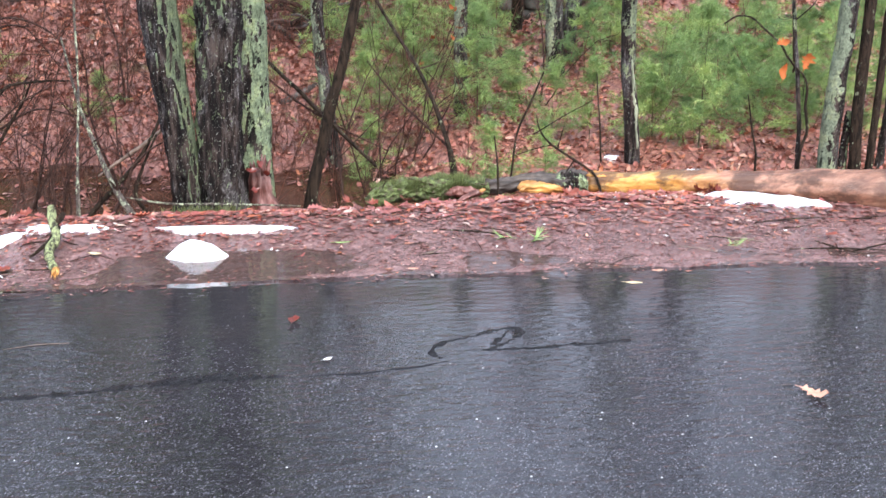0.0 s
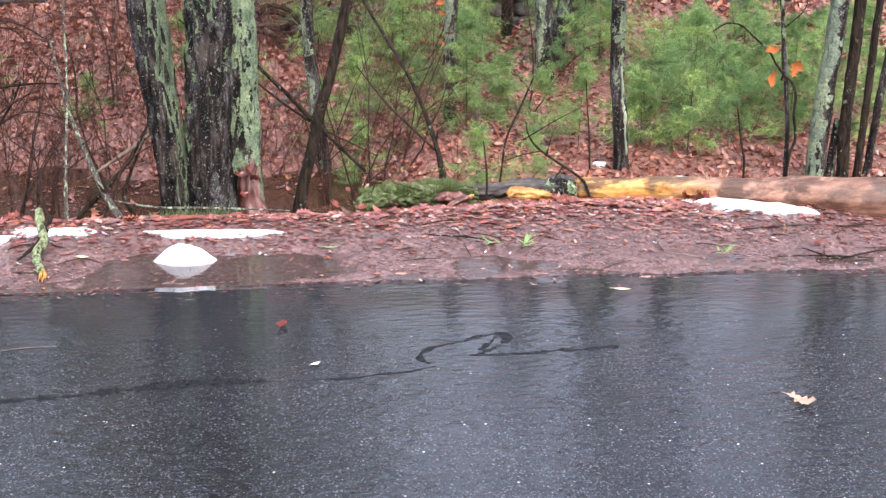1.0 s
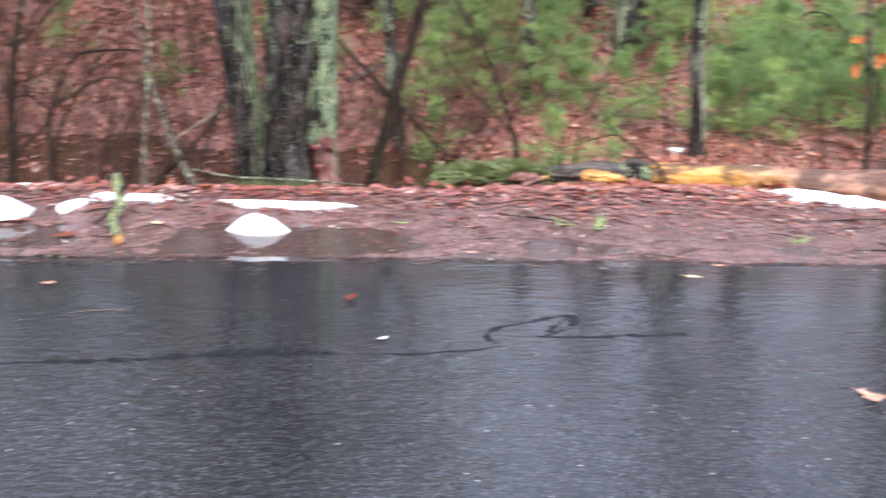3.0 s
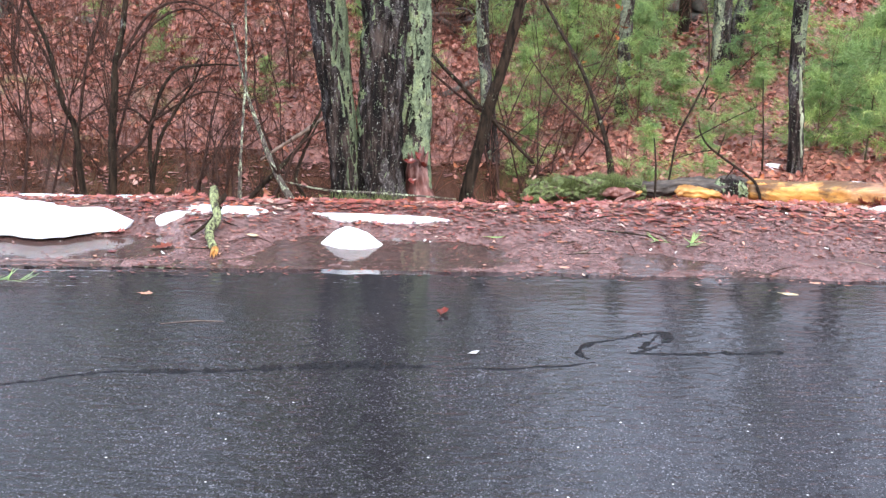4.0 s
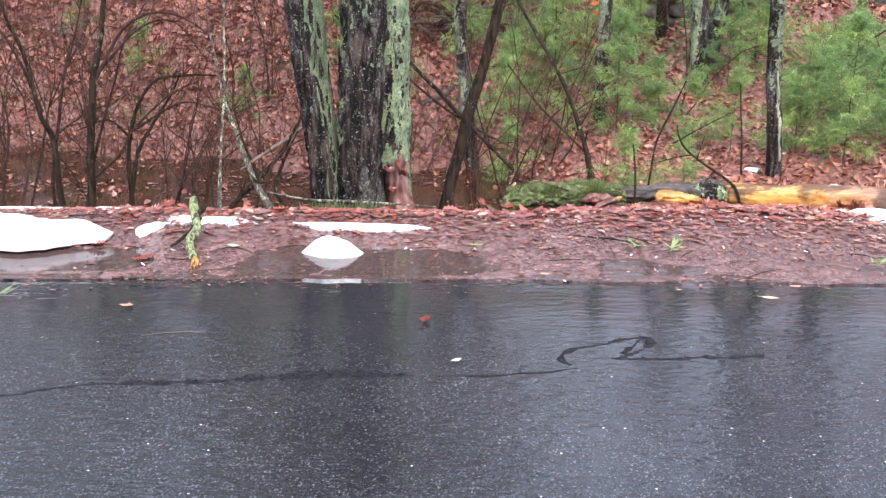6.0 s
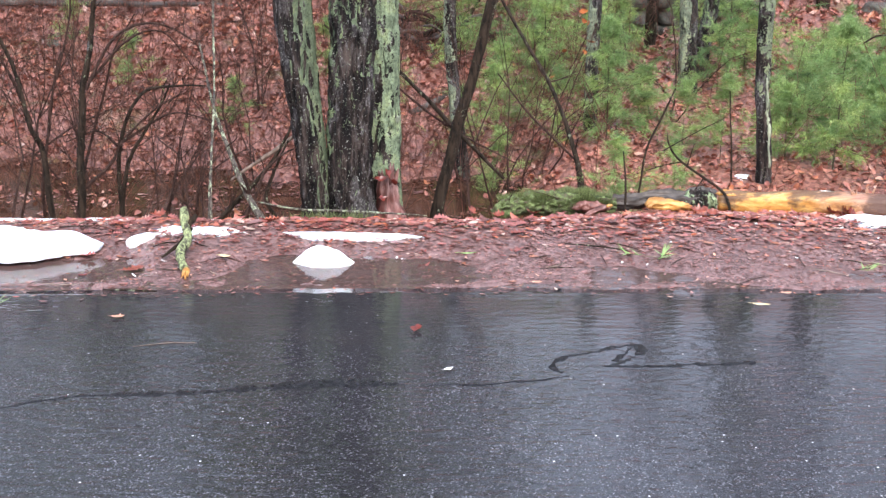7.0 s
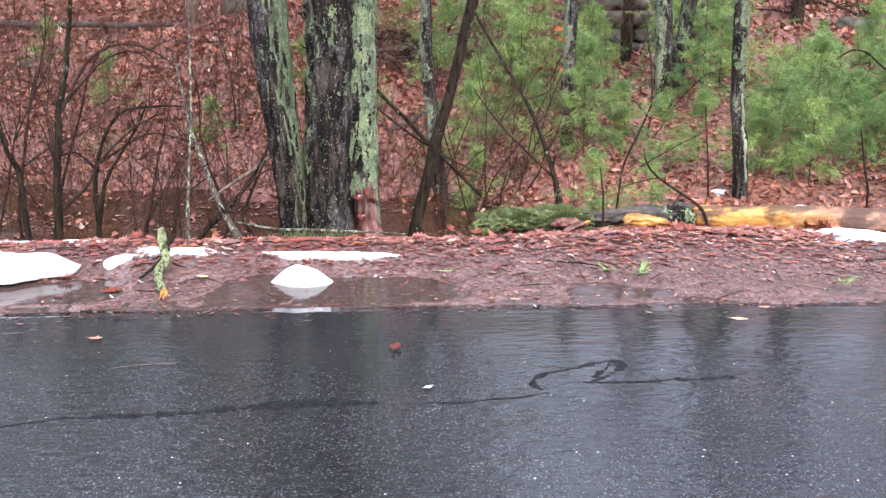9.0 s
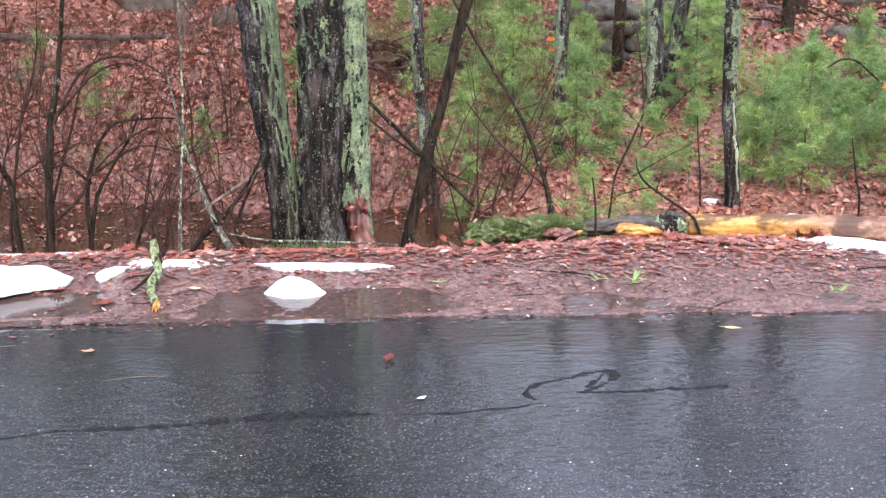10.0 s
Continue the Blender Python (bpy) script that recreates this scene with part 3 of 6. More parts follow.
def leaf(geo, m, size, outline, fold, curl, mat=0):
    """One leaf blade: outline of (along, half width), folded on its rib and curled."""
    verts, faces = [], []
    for u, w in outline:
        z = curl * (u - 0.5) ** 2 * 4
        for s in (1, 0, -1):
            verts.append(m @ Vector(((u - 0.5) * size, s * w * size, (z + fold * abs(s) * w * 2) * size)))
    for i in range(len(outline) - 1):
        a = 3 * i
        faces += [(a, a + 1, a + 4, a + 3), (a + 1, a + 2, a + 5, a + 4)]
    geo.add(verts, faces, mat)


def ragged_leaf(geo, size, outline, seed, fold=0.05, curl=0.05):
    """A leaf with torn, uneven lobes and a stalk."""
    rnd = random.Random(seed)
    verts, faces = [], []
    for i, (u, w) in enumerate(outline):
        bend = 0.10 * noise.noise(Vector((u * 2, seed, 0)))
        for s in (1, 0, -1):
            k = w * (1 + rnd.uniform(-0.45, 0.35)) if s else 0
            z = curl * (u - 0.5) ** 2 * 4 + fold * abs(s) * k * 2 + 0.03 * rnd.random() * abs(s)
            verts.append(((u - 0.5 + rnd.uniform(-0.02, 0.02)) * size, (s * k + bend) * size, z * size))
    for i in range(len(outline) - 1):
        a = 3 * i
        faces += [(a, a + 1, a + 4, a + 3), (a + 1, a + 2, a + 5, a + 4)]
    geo.add(verts, faces)
    x, y, z = verts[1]
    tube(geo, [(x, y, z, 0.012 * size), (x - 0.18 * size, y + 0.03 * size, z, 0.010 * size)], 4, 0.02)


def scatter_litter():
    """Fallen leaves on the bank: the nearest are parts, the rest one mass."""
    rnd = random.Random(3)
    litter = thing("leaf_litter", label="wet reddish brown fallen oak leaves covering the bank", category="leaf litter", kind="stuff")
    shapes = []
    for k in range(6):
        g = Geo()
        leaf(g, Matrix.Identity(4), 1.0, OAK if k % 3 else OVAL, rnd.uniform(-0.1, 0.35), rnd.uniform(-0.05, 0.3))
        shapes.append(g.mesh("leaf", LITTER_ONE))
    mass = Geo()
    singles = 0
    for i in range(22000):
        x = rnd.uniform(-3.1, 4.3)
        y = rnd.triangular(5.62, 7.25, 6.6) if rnd.random() < 0.75 else rnd.uniform(5.66, 7.2)
        if x < 1.4 and y > 7.0 and rnd.random() < 0.7:
            continue
        soak = ease(6.25, 5.75, y)
        if rnd.random() < 0.62 * soak:
            continue
        size = rnd.uniform(0.010, 0.030) * (1 + 0.9 * ease(6.0, 6.7, y)) * (0.8 + 1.2 * rnd.random() ** 5)
        z = ground_z(x, y) + 0.003 + rnd.random() * 0.010 * ease(5.9, 6.6, y)
        lift = 2 + 5 * ease(6.2, 6.9, y)
        m = pose(x, y, z, rnd.gauss(0, lift), rnd.gauss(0, lift), rnd.uniform(0, 360))
        if singles < 280 and -1.6 < x < 2.8 and 6.0 < y < 6.75 and rnd.random() < 0.25:
            singles += 1
            ob = new("leaf", shapes[singles % 6])
            ob.parent = litter
            size = min(0.085, size * 1.6)
            m.translation.z += 0.006
            ob.matrix_basis = m @ Matrix.Diagonal((size, size, size, 1))
        else:
            leaf(mass, m, size, OAK if rnd.random() < 0.6 else OVAL, rnd.uniform(-0.03, 0.05 + 0.14 * ease(6.1, 6.6, y)), rnd.uniform(-0.03, 0.04 + 0.14 * ease(6.2, 6.9, y)), 3 if rnd.random() < ease(6.75, 6.05, y) else 0)
    for i in range(520):
        x = rnd.uniform(-2.4, 3.4)
        y = road_edge(x) + 0.03 - abs(rnd.gauss(0, 0.07))
        m = pose(x, y, max(road_z(y), PUDDLE_LEVEL) + 0.004, rnd.gauss(0, 3), rnd.gauss(0, 3), rnd.gauss(0, 40))
        leaf(mass, m, rnd.uniform(0.008, 0.035), [(0, 0.04), (0.5, rnd.uniform(0.06, 0.25)), (1, 0.02)], 0.05, 0.05, 0 if i % 4 == 0 else 3)
    for i in range(6500):
        x = rnd.uniform(-2.9, 3.9)
        y = road_edge(x) + 0.02 + 0.75 * rnd.random() ** 1.3
        z = ground_z(x, y)
        if z < PUDDLE_LEVEL:
            continue
        m = pose(x, y, z + 0.003, rnd.gauss(0, 7), rnd.gauss(0, 7), rnd.uniform(0, 360))
        leaf(mass, m, rnd.uniform(0.006, 0.018), [(0, 0.08), (0.5, rnd.uniform(0.08, 0.3)), (1, 0.05)], 0.1, 0.1, 3 if i % 5 else 0)
    for i in range(420):
        x, y = rnd.uniform(-2.6, 2.9), rnd.triangular(5.66, 6.2, 5.72)
        if ground_z(x, y) > PUDDLE_LEVEL:
            continue
        m = pose(x, y, PUDDLE_LEVEL + 0.003, rnd.gauss(0, 3), rnd.gauss(0, 3), rnd.gauss(0, 60))
        leaf(mass, m, rnd.uniform(0.008, 0.03), [(0, 0.06), (0.5, rnd.uniform(0.1, 0.3)), (1, 0.04)], 0.05, 0.05, 3)
    for i in range(120):
        x, y = rnd.uniform(-2.6, 3.8), rnd.uniform(5.7, 6.6)
        m = pose(x, y, ground_z(x, y) + 0.014, rnd.gauss(0, 12), rnd.gauss(0, 12), rnd.uniform(0, 360))
        leaf(mass, m, rnd.uniform(0.008, 0.028), [(0, 0.1), (0.5, rnd.uniform(0.1, 0.35)), (1, 0.08)], 0.1, 0.1, 1 + i % 2)
    tagged(part("leaf_mass", mass, [LITTER, PALE_LEAF, TAN_LEAF, SOAKED], litter), kind="stuff")
    far = Geo()
    for i in range(46000):
        y = 7.2 + 10.5 * rnd.random() ** 0.8
        x = rnd.uniform(-0.36 * y - 0.6, 0.48 * y + 0.6)
        z = ground_z(x, y)
        if z < POND_LEVEL + 0.01 and rnd.random() < 0.80 + 0.19 * ease(POND_LEVEL - 0.01, POND_LEVEL - 0.10, z):
            continue
        z = max(z, POND_LEVEL + 0.002)
        size = rnd.uniform(0.03, 0.07) * (1 + 0.5 * ease(9.5, 12.0, y))
        m = pose(x, y, z + 0.008, rnd.gauss(0, 22), rnd.gauss(0, 22), rnd.uniform(0, 360))
        leaf(far, m, size, OVAL if y < 10.5 else [(0, 0.05), (0.5, 0.32), (1, 0.02)], rnd.uniform(-0.1, 0.4), rnd.uniform(-0.1, 0.4))
    drift = Geo()
    for i in range(5200):
        x, y = rnd.uniform(-3.3, 1.4), rnd.uniform(7.25, 9.6)
        if ground_z(x, y) > POND_LEVEL or noise.noise(Vector((x * 2.2, y * 3.0, 4.0))) + 0.5 * noise.noise(Vector((x * 7, y * 9, 1.0))) < 0.05:
            continue
        m = pose(x, y, POND_LEVEL + 0.003, rnd.gauss(0, 3), rnd.gauss(0, 3), rnd.uniform(0, 360))
        leaf(drift, m, rnd.uniform(0.015, 0.055), [(0, 0.05), (0.5, rnd.uniform(0.12, 0.32)), (1, 0.03)], 0.05, 0.05)
    tagged(part("floating_leaves", drift, SOAKED), "dull brown leaves drifting on the flood water", "leaf litter", kind="stuff")
    tagged(part("hill_leaf_litter", far, HILL_LITTER), "red-brown fallen leaves over the forest floor", "leaf litter", kind="stuff")


# ---- trees ----
def grow(geo, start, way, length, radius, rnd, depth, spread=0.7, droop=0.0, seg=5, mat=0, step=0.12, kids=3, tips=None):
    """A branch that forks; way is its heading."""
    p, d, rows = Vector(start), Vector(way).normalized(), []
    k = 5
    for i in range(k + 1):
        rows.append((p.x, p.y, p.z, radius * (1 - 0.75 * i / k)))
        d = (d + Vector((rnd.gauss(0, 0.16), rnd.gauss(0, 0.16), rnd.gauss(0, 0.12) - droop))).normalized()
        p = p + d * (length / k)
    tube(geo, rows, seg, max(step, length / 9), mat=mat, blunt=False)
    if tips is not None:
        tips.append((p, d))
    if depth > 0:
        for j in range(kids):
            i = rnd.randint(1, k)
            q = Vector(rows[i][:3])
            dd = (d + Vector((rnd.uniform(-1, 1), rnd.uniform(-1, 1), rnd.uniform(-0.5, 0.9))) * spread).normalized()
            grow(geo, q, dd, length * rnd.uniform(0.4, 0.7), rows[i][3] * 0.65, rnd, depth - 1, spread, droop, max(3, seg - 1), mat, step, kids, tips)


def crown(parent, foot, height, radius, bark, seed, limbs=9, length=2.2):
    rnd = random.Random(seed)
    geo = Geo()
    for i in range(limbs):
        a, h = rnd.uniform(0, 2 * math.pi), height * rnd.uniform(0.35, 1.0)
        grow(geo, (foot[0], foot[1], h), (math.cos(a), math.sin(a), rnd.uniform(0.2, 0.9)), length * rnd.uniform(0.6, 1.2), radius * 0.35, rnd, 2, 0.8, 0.0, 5, kids=4)
    return part("crown", geo, bark, parent)


# ---- the place ----
build_road()
build_ground()
sheet("puddle", -3.4, 4.6, 5.40, 6.25, PUDDLE_LEVEL, PUDDLE, "shallow rain puddle along the road edge").visible_shadow = False
sheet("pond_water", -12, 2.6, 6.9, 9.9, POND_LEVEL, POND, "still brown flood water behind the bank")

# ---- tar in the road ----
ribbon("tar_crack", [(-1.75, 4.24, 0.010), (-1.42, 4.41, 0.012), (-1.16, 4.50, 0.012), (-0.75, 4.54, 0.023), (-0.54, 4.58, 0.025), (-0.35, 4.61, 0.034), (-0.17, 4.62, 0.032), (-0.02, 4.61, 0.012)],
       "long dark tar-filled crack in the wet asphalt", "road crack")
ribbon("tar_crack", [(0.05, 4.60, 0.004), (0.20, 4.605, 0.009), (0.36, 4.63, 0.009), (0.48, 4.65, 0.005), (0.58, 4.69, 0.004)], "thin dark tar-filled crack in the wet asphalt", "road crack")
ribbon("tar_loop", [(0.56, 4.72, 0.008), (0.53, 4.77, 0.014), (0.57, 4.85, 0.012), (0.69, 4.92, 0.011), (0.80, 4.975, 0.012), (0.87, 4.985, 0.016), (0.895, 4.95, 0.020), (0.86, 4.89, 0.019), (0.79, 4.82, 0.013), (0.74, 4.785, 0.008)],
       "looped swirl of dark tar on the asphalt", "road crack")
ribbon("tar_loop", [(0.85, 4.965, 0.006), (0.81, 4.90, 0.012), (0.77, 4.83, 0.010)], "short inner strand of dark tar in the loop", "road crack")
ribbon("tar_crack", [(0.72, 4.78, 0.006), (0.93, 4.78, 0.014), (1.09, 4.80, 0.017), (1.30, 4.815, 0.016)], "straight tail of dark tar beside the loop", "road crack")


# ---- oak clump ----
def oak(name_label, stem, bark, rough, seed, limbs=8):
    """A tall stem through the points (x, y, z, radius), going on up to the canopy."""
    x0, y0, z0, r0 = stem[0]
    t = thing("oak_tree", (x0, y0, z0), name_label, "tree", "oak clump on the bank")
    loc = [(x - x0, y - y0, z - z0, r) for x, y, z, r in stem]
    lean = Vector(loc[-1][:3]) / loc[-1][2]
    r1 = loc[-1][3]
    loc = [(-lean.x * 0.15, 0, -0.18, r0 * 1.35)] + loc + [(lean.x * 2.0, lean.y * 2.0, 2.0, r1 * 0.97)]
    geo = Geo()
    tube(geo, loc, 72, 0.011, rough, 26.0, 0.008, seed=seed, stretch=0.22)
    part("trunk", geo, bark, t)
    geo = Geo()
    x, y = lean.x * 2.0, lean.y * 2.0
    tube(geo, [(x, y, 2.0, r1 * 0.97), (x + lean.x * 1.5, y, 4, r1 * 0.85), (x + lean.x * 2.5, y + 0.3, 7, r1 * 0.6), (x + lean.x * 3, y + 0.3, 11, r1 * 0.2)], 12, 0.3)
    part("upper_trunk", geo, bark, t)
    crown(t, (x + lean.x * 1.5, y), 9, r1, bark, seed, limbs)
    return t


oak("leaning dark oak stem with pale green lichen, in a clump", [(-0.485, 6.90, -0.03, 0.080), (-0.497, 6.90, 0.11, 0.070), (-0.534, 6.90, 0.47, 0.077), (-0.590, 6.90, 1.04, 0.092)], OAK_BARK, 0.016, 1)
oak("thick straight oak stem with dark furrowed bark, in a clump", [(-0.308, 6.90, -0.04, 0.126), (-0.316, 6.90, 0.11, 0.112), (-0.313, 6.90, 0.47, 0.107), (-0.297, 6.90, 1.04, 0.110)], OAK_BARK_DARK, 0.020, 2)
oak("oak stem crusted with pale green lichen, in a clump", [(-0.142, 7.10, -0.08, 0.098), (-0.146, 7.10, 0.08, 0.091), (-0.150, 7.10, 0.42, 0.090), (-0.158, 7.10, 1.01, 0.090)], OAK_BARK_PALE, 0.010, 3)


def slim_tree(label, pts, bark, seed, rough=0.004, seg=18, top=6.0, group="", branches=4, name="slim_tree"):
    """A thin tree through the points (x, y, z, radius), going on upwards to top."""
    x0, y0, z0, _ = pts[0]
    t = thing(name, (x0, y0, z0), label, "tree", group)
    loc = [(x - x0, y - y0, z - z0, r) for x, y, z, r in pts]
    a, b = Vector(loc[-2][:3]), Vector(loc[-1][:3])
    d = (b - a).normalized()
    r = loc[-1][3]
    loc = [(loc[0][0], loc[0][1], -0.12, loc[0][3] * 1.3)] + loc
    b = b + d * 0.7
    loc.append((*b, r))
    geo = Geo()
    tube(geo, loc, seg, 0.03, rough, 30.0, 0.008, seed=seed)
    part("trunk", geo, bark, t)
    geo = Geo()
    rest = (top - b.z) / max(d.z, 0.3)
    tube(geo, [(*b, r), (*(b + d * rest * 0.4 + Vector((0.05, 0, 0))), r * 0.8), (*(b + d * rest), r * 0.2)], 8, 0.25)
    part("upper_trunk", geo, bark, t)
    rnd = random.Random(seed)
    geo = Geo()
    for i in range(branches):
        u = rnd.uniform(0.1, 0.95)
        q = b + d * rest * u
        grow(geo, q, (rnd.uniform(-1, 1), rnd.uniform(-1, 1), rnd.uniform(0.2, 0.8)), rnd.uniform(0.6, 1.4), r * 0.35, rnd, 2, 0.8, kids=3)
    part("crown", geo, bark, t)
    return t


slim_tree("slim leaning tree with smooth dark wet bark", [(0.137, 7.05, -0.055, 0.033), (0.194, 7.05, 0.195, 0.029), (0.248, 7.05, 0.435, 0.030), (0.309, 7.05, 0.64, 0.026), (0.369, 7.05, 0.90, 0.027), (0.399, 7.05, 1.016, 0.028)], WET_BARK, 11)
slim_tree("grey-green lichened tree trunk among pines", [(2.07, 10.2, -0.25, 0.080), (2.055, 10.2, 0.2, 0.066), (2.036, 10.2, 0.57, 0.064), (2.01, 10.2, 1.1, 0.062)], FAR_BARK, 12, 0.01, top=12, branches=5)
slim_tree("dark tree trunk behind a lichened one", [(2.23, 10.5, -0.22, 0.07), (2.215, 10.5, 0.09, 0.062), (2.264, 10.5, 0.53, 0.056), (2.36, 10.5, 1.2, 0.054)], OAK_BARK_DARK, 13, 0.008, top=11, branches=5)
t = slim_tree("dark tree with a torn strip of pale bark", [(2.168, 8.2, -0.20, 0.050), (2.142, 8.2, 0.14, 0.044), (2.111, 8.2, 0.40, 0.043), (2.104, 8.2, 0.85, 0.046)], TRUNK_BARK, 14, 0.006, top=9, branches=8)
g = Geo()
tube(g, [(x - 2.168, y - 8.2, z + 0.20, r) for x, y, z, r in ((2.126, 8.155, 0.45, 0.002), (2.132, 8.155, 0.40, 0.006), (2.142, 8.157, 0.305, 0.009), (2.140, 8.157, 0.252, 0.007), (2.165, 8.157, 0.146, 0.011), (2.172, 8.158, 0.06, 0.008), (2.180, 8.157, -0.015, 0.007), (2.186, 8.155, -0.10, 0.003))], 10, 0.012, 0.007, 60, 0.010, seed=3)
part("bark_strip", g, PALE_BARK, t, "pale strip of torn bark")
slim_tree("straight trunk with pale green lichen crust", [(3.27, 7.8, -0.15, 0.060), (3.279, 7.8, 0.21, 0.057), (3.305, 7.8, 0.55, 0.054), (3.32, 7.8, 0.88, 0.053)], SIDE_BARK, 15, 0.006, top=10, group="trunks by the fallen log", branches=8)
slim_tree("straight trunk with smooth dark wet bark", [(3.442, 7.8, -0.15, 0.038), (3.431, 7.8, 0.205, 0.035), (3.441, 7.8, 0.546, 0.034), (3.451, 7.8, 0.879, 0.034)], WET_BARK, 16, 0.004, top=9, group="trunks by the fallen log", branches=8)
slim_tree("thin straight trunk with dark wet bark", [(3.539, 7.8, -0.15, 0.024), (3.548, 7.8, 0.203, 0.022), (3.557, 7.8, 0.544, 0.022), (3.562, 7.8, 0.878, 0.021)], WET_BARK, 17, 0.004, top=8, group="trunks by the fallen log", branches=8)
slim_tree("leaning trunk with dark lichened bark", [(3.643, 7.9, -0.18, 0.026), (3.67, 7.9, 0.143, 0.024), (3.692, 7.9, 0.421, 0.024), (3.74, 7.9, 0.88, 0.023)], TRUNK_BARK, 18, 0.005, top=9, group="trunks by the fallen log", branches=8)
g = Geo()
tube(g, [(0, 0, -0.08, 0.030), (0.004, 0, 0.10, 0.024), (0.010, 0, 0.26, 0.022), (0.011, 0, 0.335, 0.016)], 16, 0.015, 0.006, 40, 0.006, seed=8)
ob = tagged(part("lichened_stump", g, OAK_BARK_PALE), "short broken stem crusted with pale green lichen", "stump")
ob.matrix_basis = pose(3.388, 7.85, -0.158)
slim_tree("slim mossy tree trunk by the pond", [(0.36, 9.1, -0.42, 0.045), (0.26, 9.1, 0.4, 0.04), (0.24, 9.1, 1.1, 0.04)], FAR_BARK, 19, 0.006, top=9, branches=8)
slim_tree("distant tree trunk with lichen", [(1.25, 9.5, -0.28, 0.05), (1.25, 9.5, 0.4, 0.045), (1.28, 9.5, 1.2, 0.042)], FAR_BARK, 20, 0.006, top=2.4, branches=1)
slim_tree("distant reddish tree trunk", [(2.02, 11.7, -0.2, 0.05), (2.03, 11.7, 0.6, 0.05), (2.05, 11.7, 1.5, 0.05)], WET_BARK, 21, 0.004, top=10, branches=3)
slim_tree("distant lichened tree trunk", [(3.20, 13.7, -0.05, 0.07), (3.22, 13.7, 0.6, 0.07), (3.30, 13.7, 1.5, 0.07)], FAR_BARK, 22, 0.006, top=12, branches=8)
slim_tree("distant bare tan trunk", [(-1.90, 13.6, -0.05, 0.055), (-1.90, 13.6, 0.5, 0.055), (-1.86, 13.6, 1.5, 0.055)], BLEACHED, 23, 0.003, top=9, branches=8)
slim_tree("distant dark trunk on the hillside", [(4.0, 13.5, 0.0, 0.07), (4.02, 13.5, 0.6, 0.07), (4.05, 13.5, 1.5, 0.07)], WET_BARK, 24, 0.004, top=11, branches=8)
slim_tree("distant mossy trunk on the hillside", [(-3.9, 12.2, -0.1, 0.06), (-3.75, 12.2, 0.6, 0.06), (-3.6, 12.2, 1.5, 0.055)], FAR_BARK, 25, 0.004, top=10, branches=8)
slim_tree("distant thick brown trunk on the hillside", [(4.28, 14.2, 0.1, 0.13), (4.28, 14.2, 0.6, 0.125), (4.26, 14.2, 1.5, 0.12)], WET_BARK, 26, 0.006, top=12, branches=8)


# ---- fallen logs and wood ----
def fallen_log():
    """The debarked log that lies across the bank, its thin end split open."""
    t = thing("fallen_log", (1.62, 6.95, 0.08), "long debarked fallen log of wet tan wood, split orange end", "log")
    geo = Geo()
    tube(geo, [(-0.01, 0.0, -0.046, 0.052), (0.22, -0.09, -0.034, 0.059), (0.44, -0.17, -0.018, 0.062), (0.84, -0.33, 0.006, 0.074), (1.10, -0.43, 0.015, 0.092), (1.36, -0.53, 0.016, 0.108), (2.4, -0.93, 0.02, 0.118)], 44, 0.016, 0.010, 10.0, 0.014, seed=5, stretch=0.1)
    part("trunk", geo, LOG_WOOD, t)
    rnd = random.Random(8)
    for i in range(16):
        geo = Geo()
        a = rnd.uniform(-0.6, math.pi + 0.4)
        u = rnd.uniform(-0.02, 0.06)
        r = 0.048 + 0.012 * u
        x, y, z = u, -0.38 * u - math.cos(a) * r * 0.92, math.sin(a) * r * 0.96 - 0.045
        L = rnd.uniform(0.03, 0.09)
        tube(geo, [(x - L * 0.5, y + 0.29 * L * 0.5, z, 0.002), (x, y, z + 0.003, rnd.uniform(0.006, 0.013)), (x + L * 0.5, y - 0.29 * L * 0.5, z, 0.002)], 5, 0.04)
        part("split_wood", geo, SPLIT_WOOD, t, "bright orange splintered wood")
    rnd = random.Random(4)
    for i in range(9):
        geo = Geo()
        x = 0.65 + rnd.uniform(-0.05, 0.06)
        tube(geo, [(x, -0.25, 0.035, 0.010), (x + rnd.uniform(-0.03, 0.03), -0.26, 0.075 + rnd.random() * 0.035, 0.001)], 4, 0.03)
        part("splinter", geo, FRESH_WOOD, t)


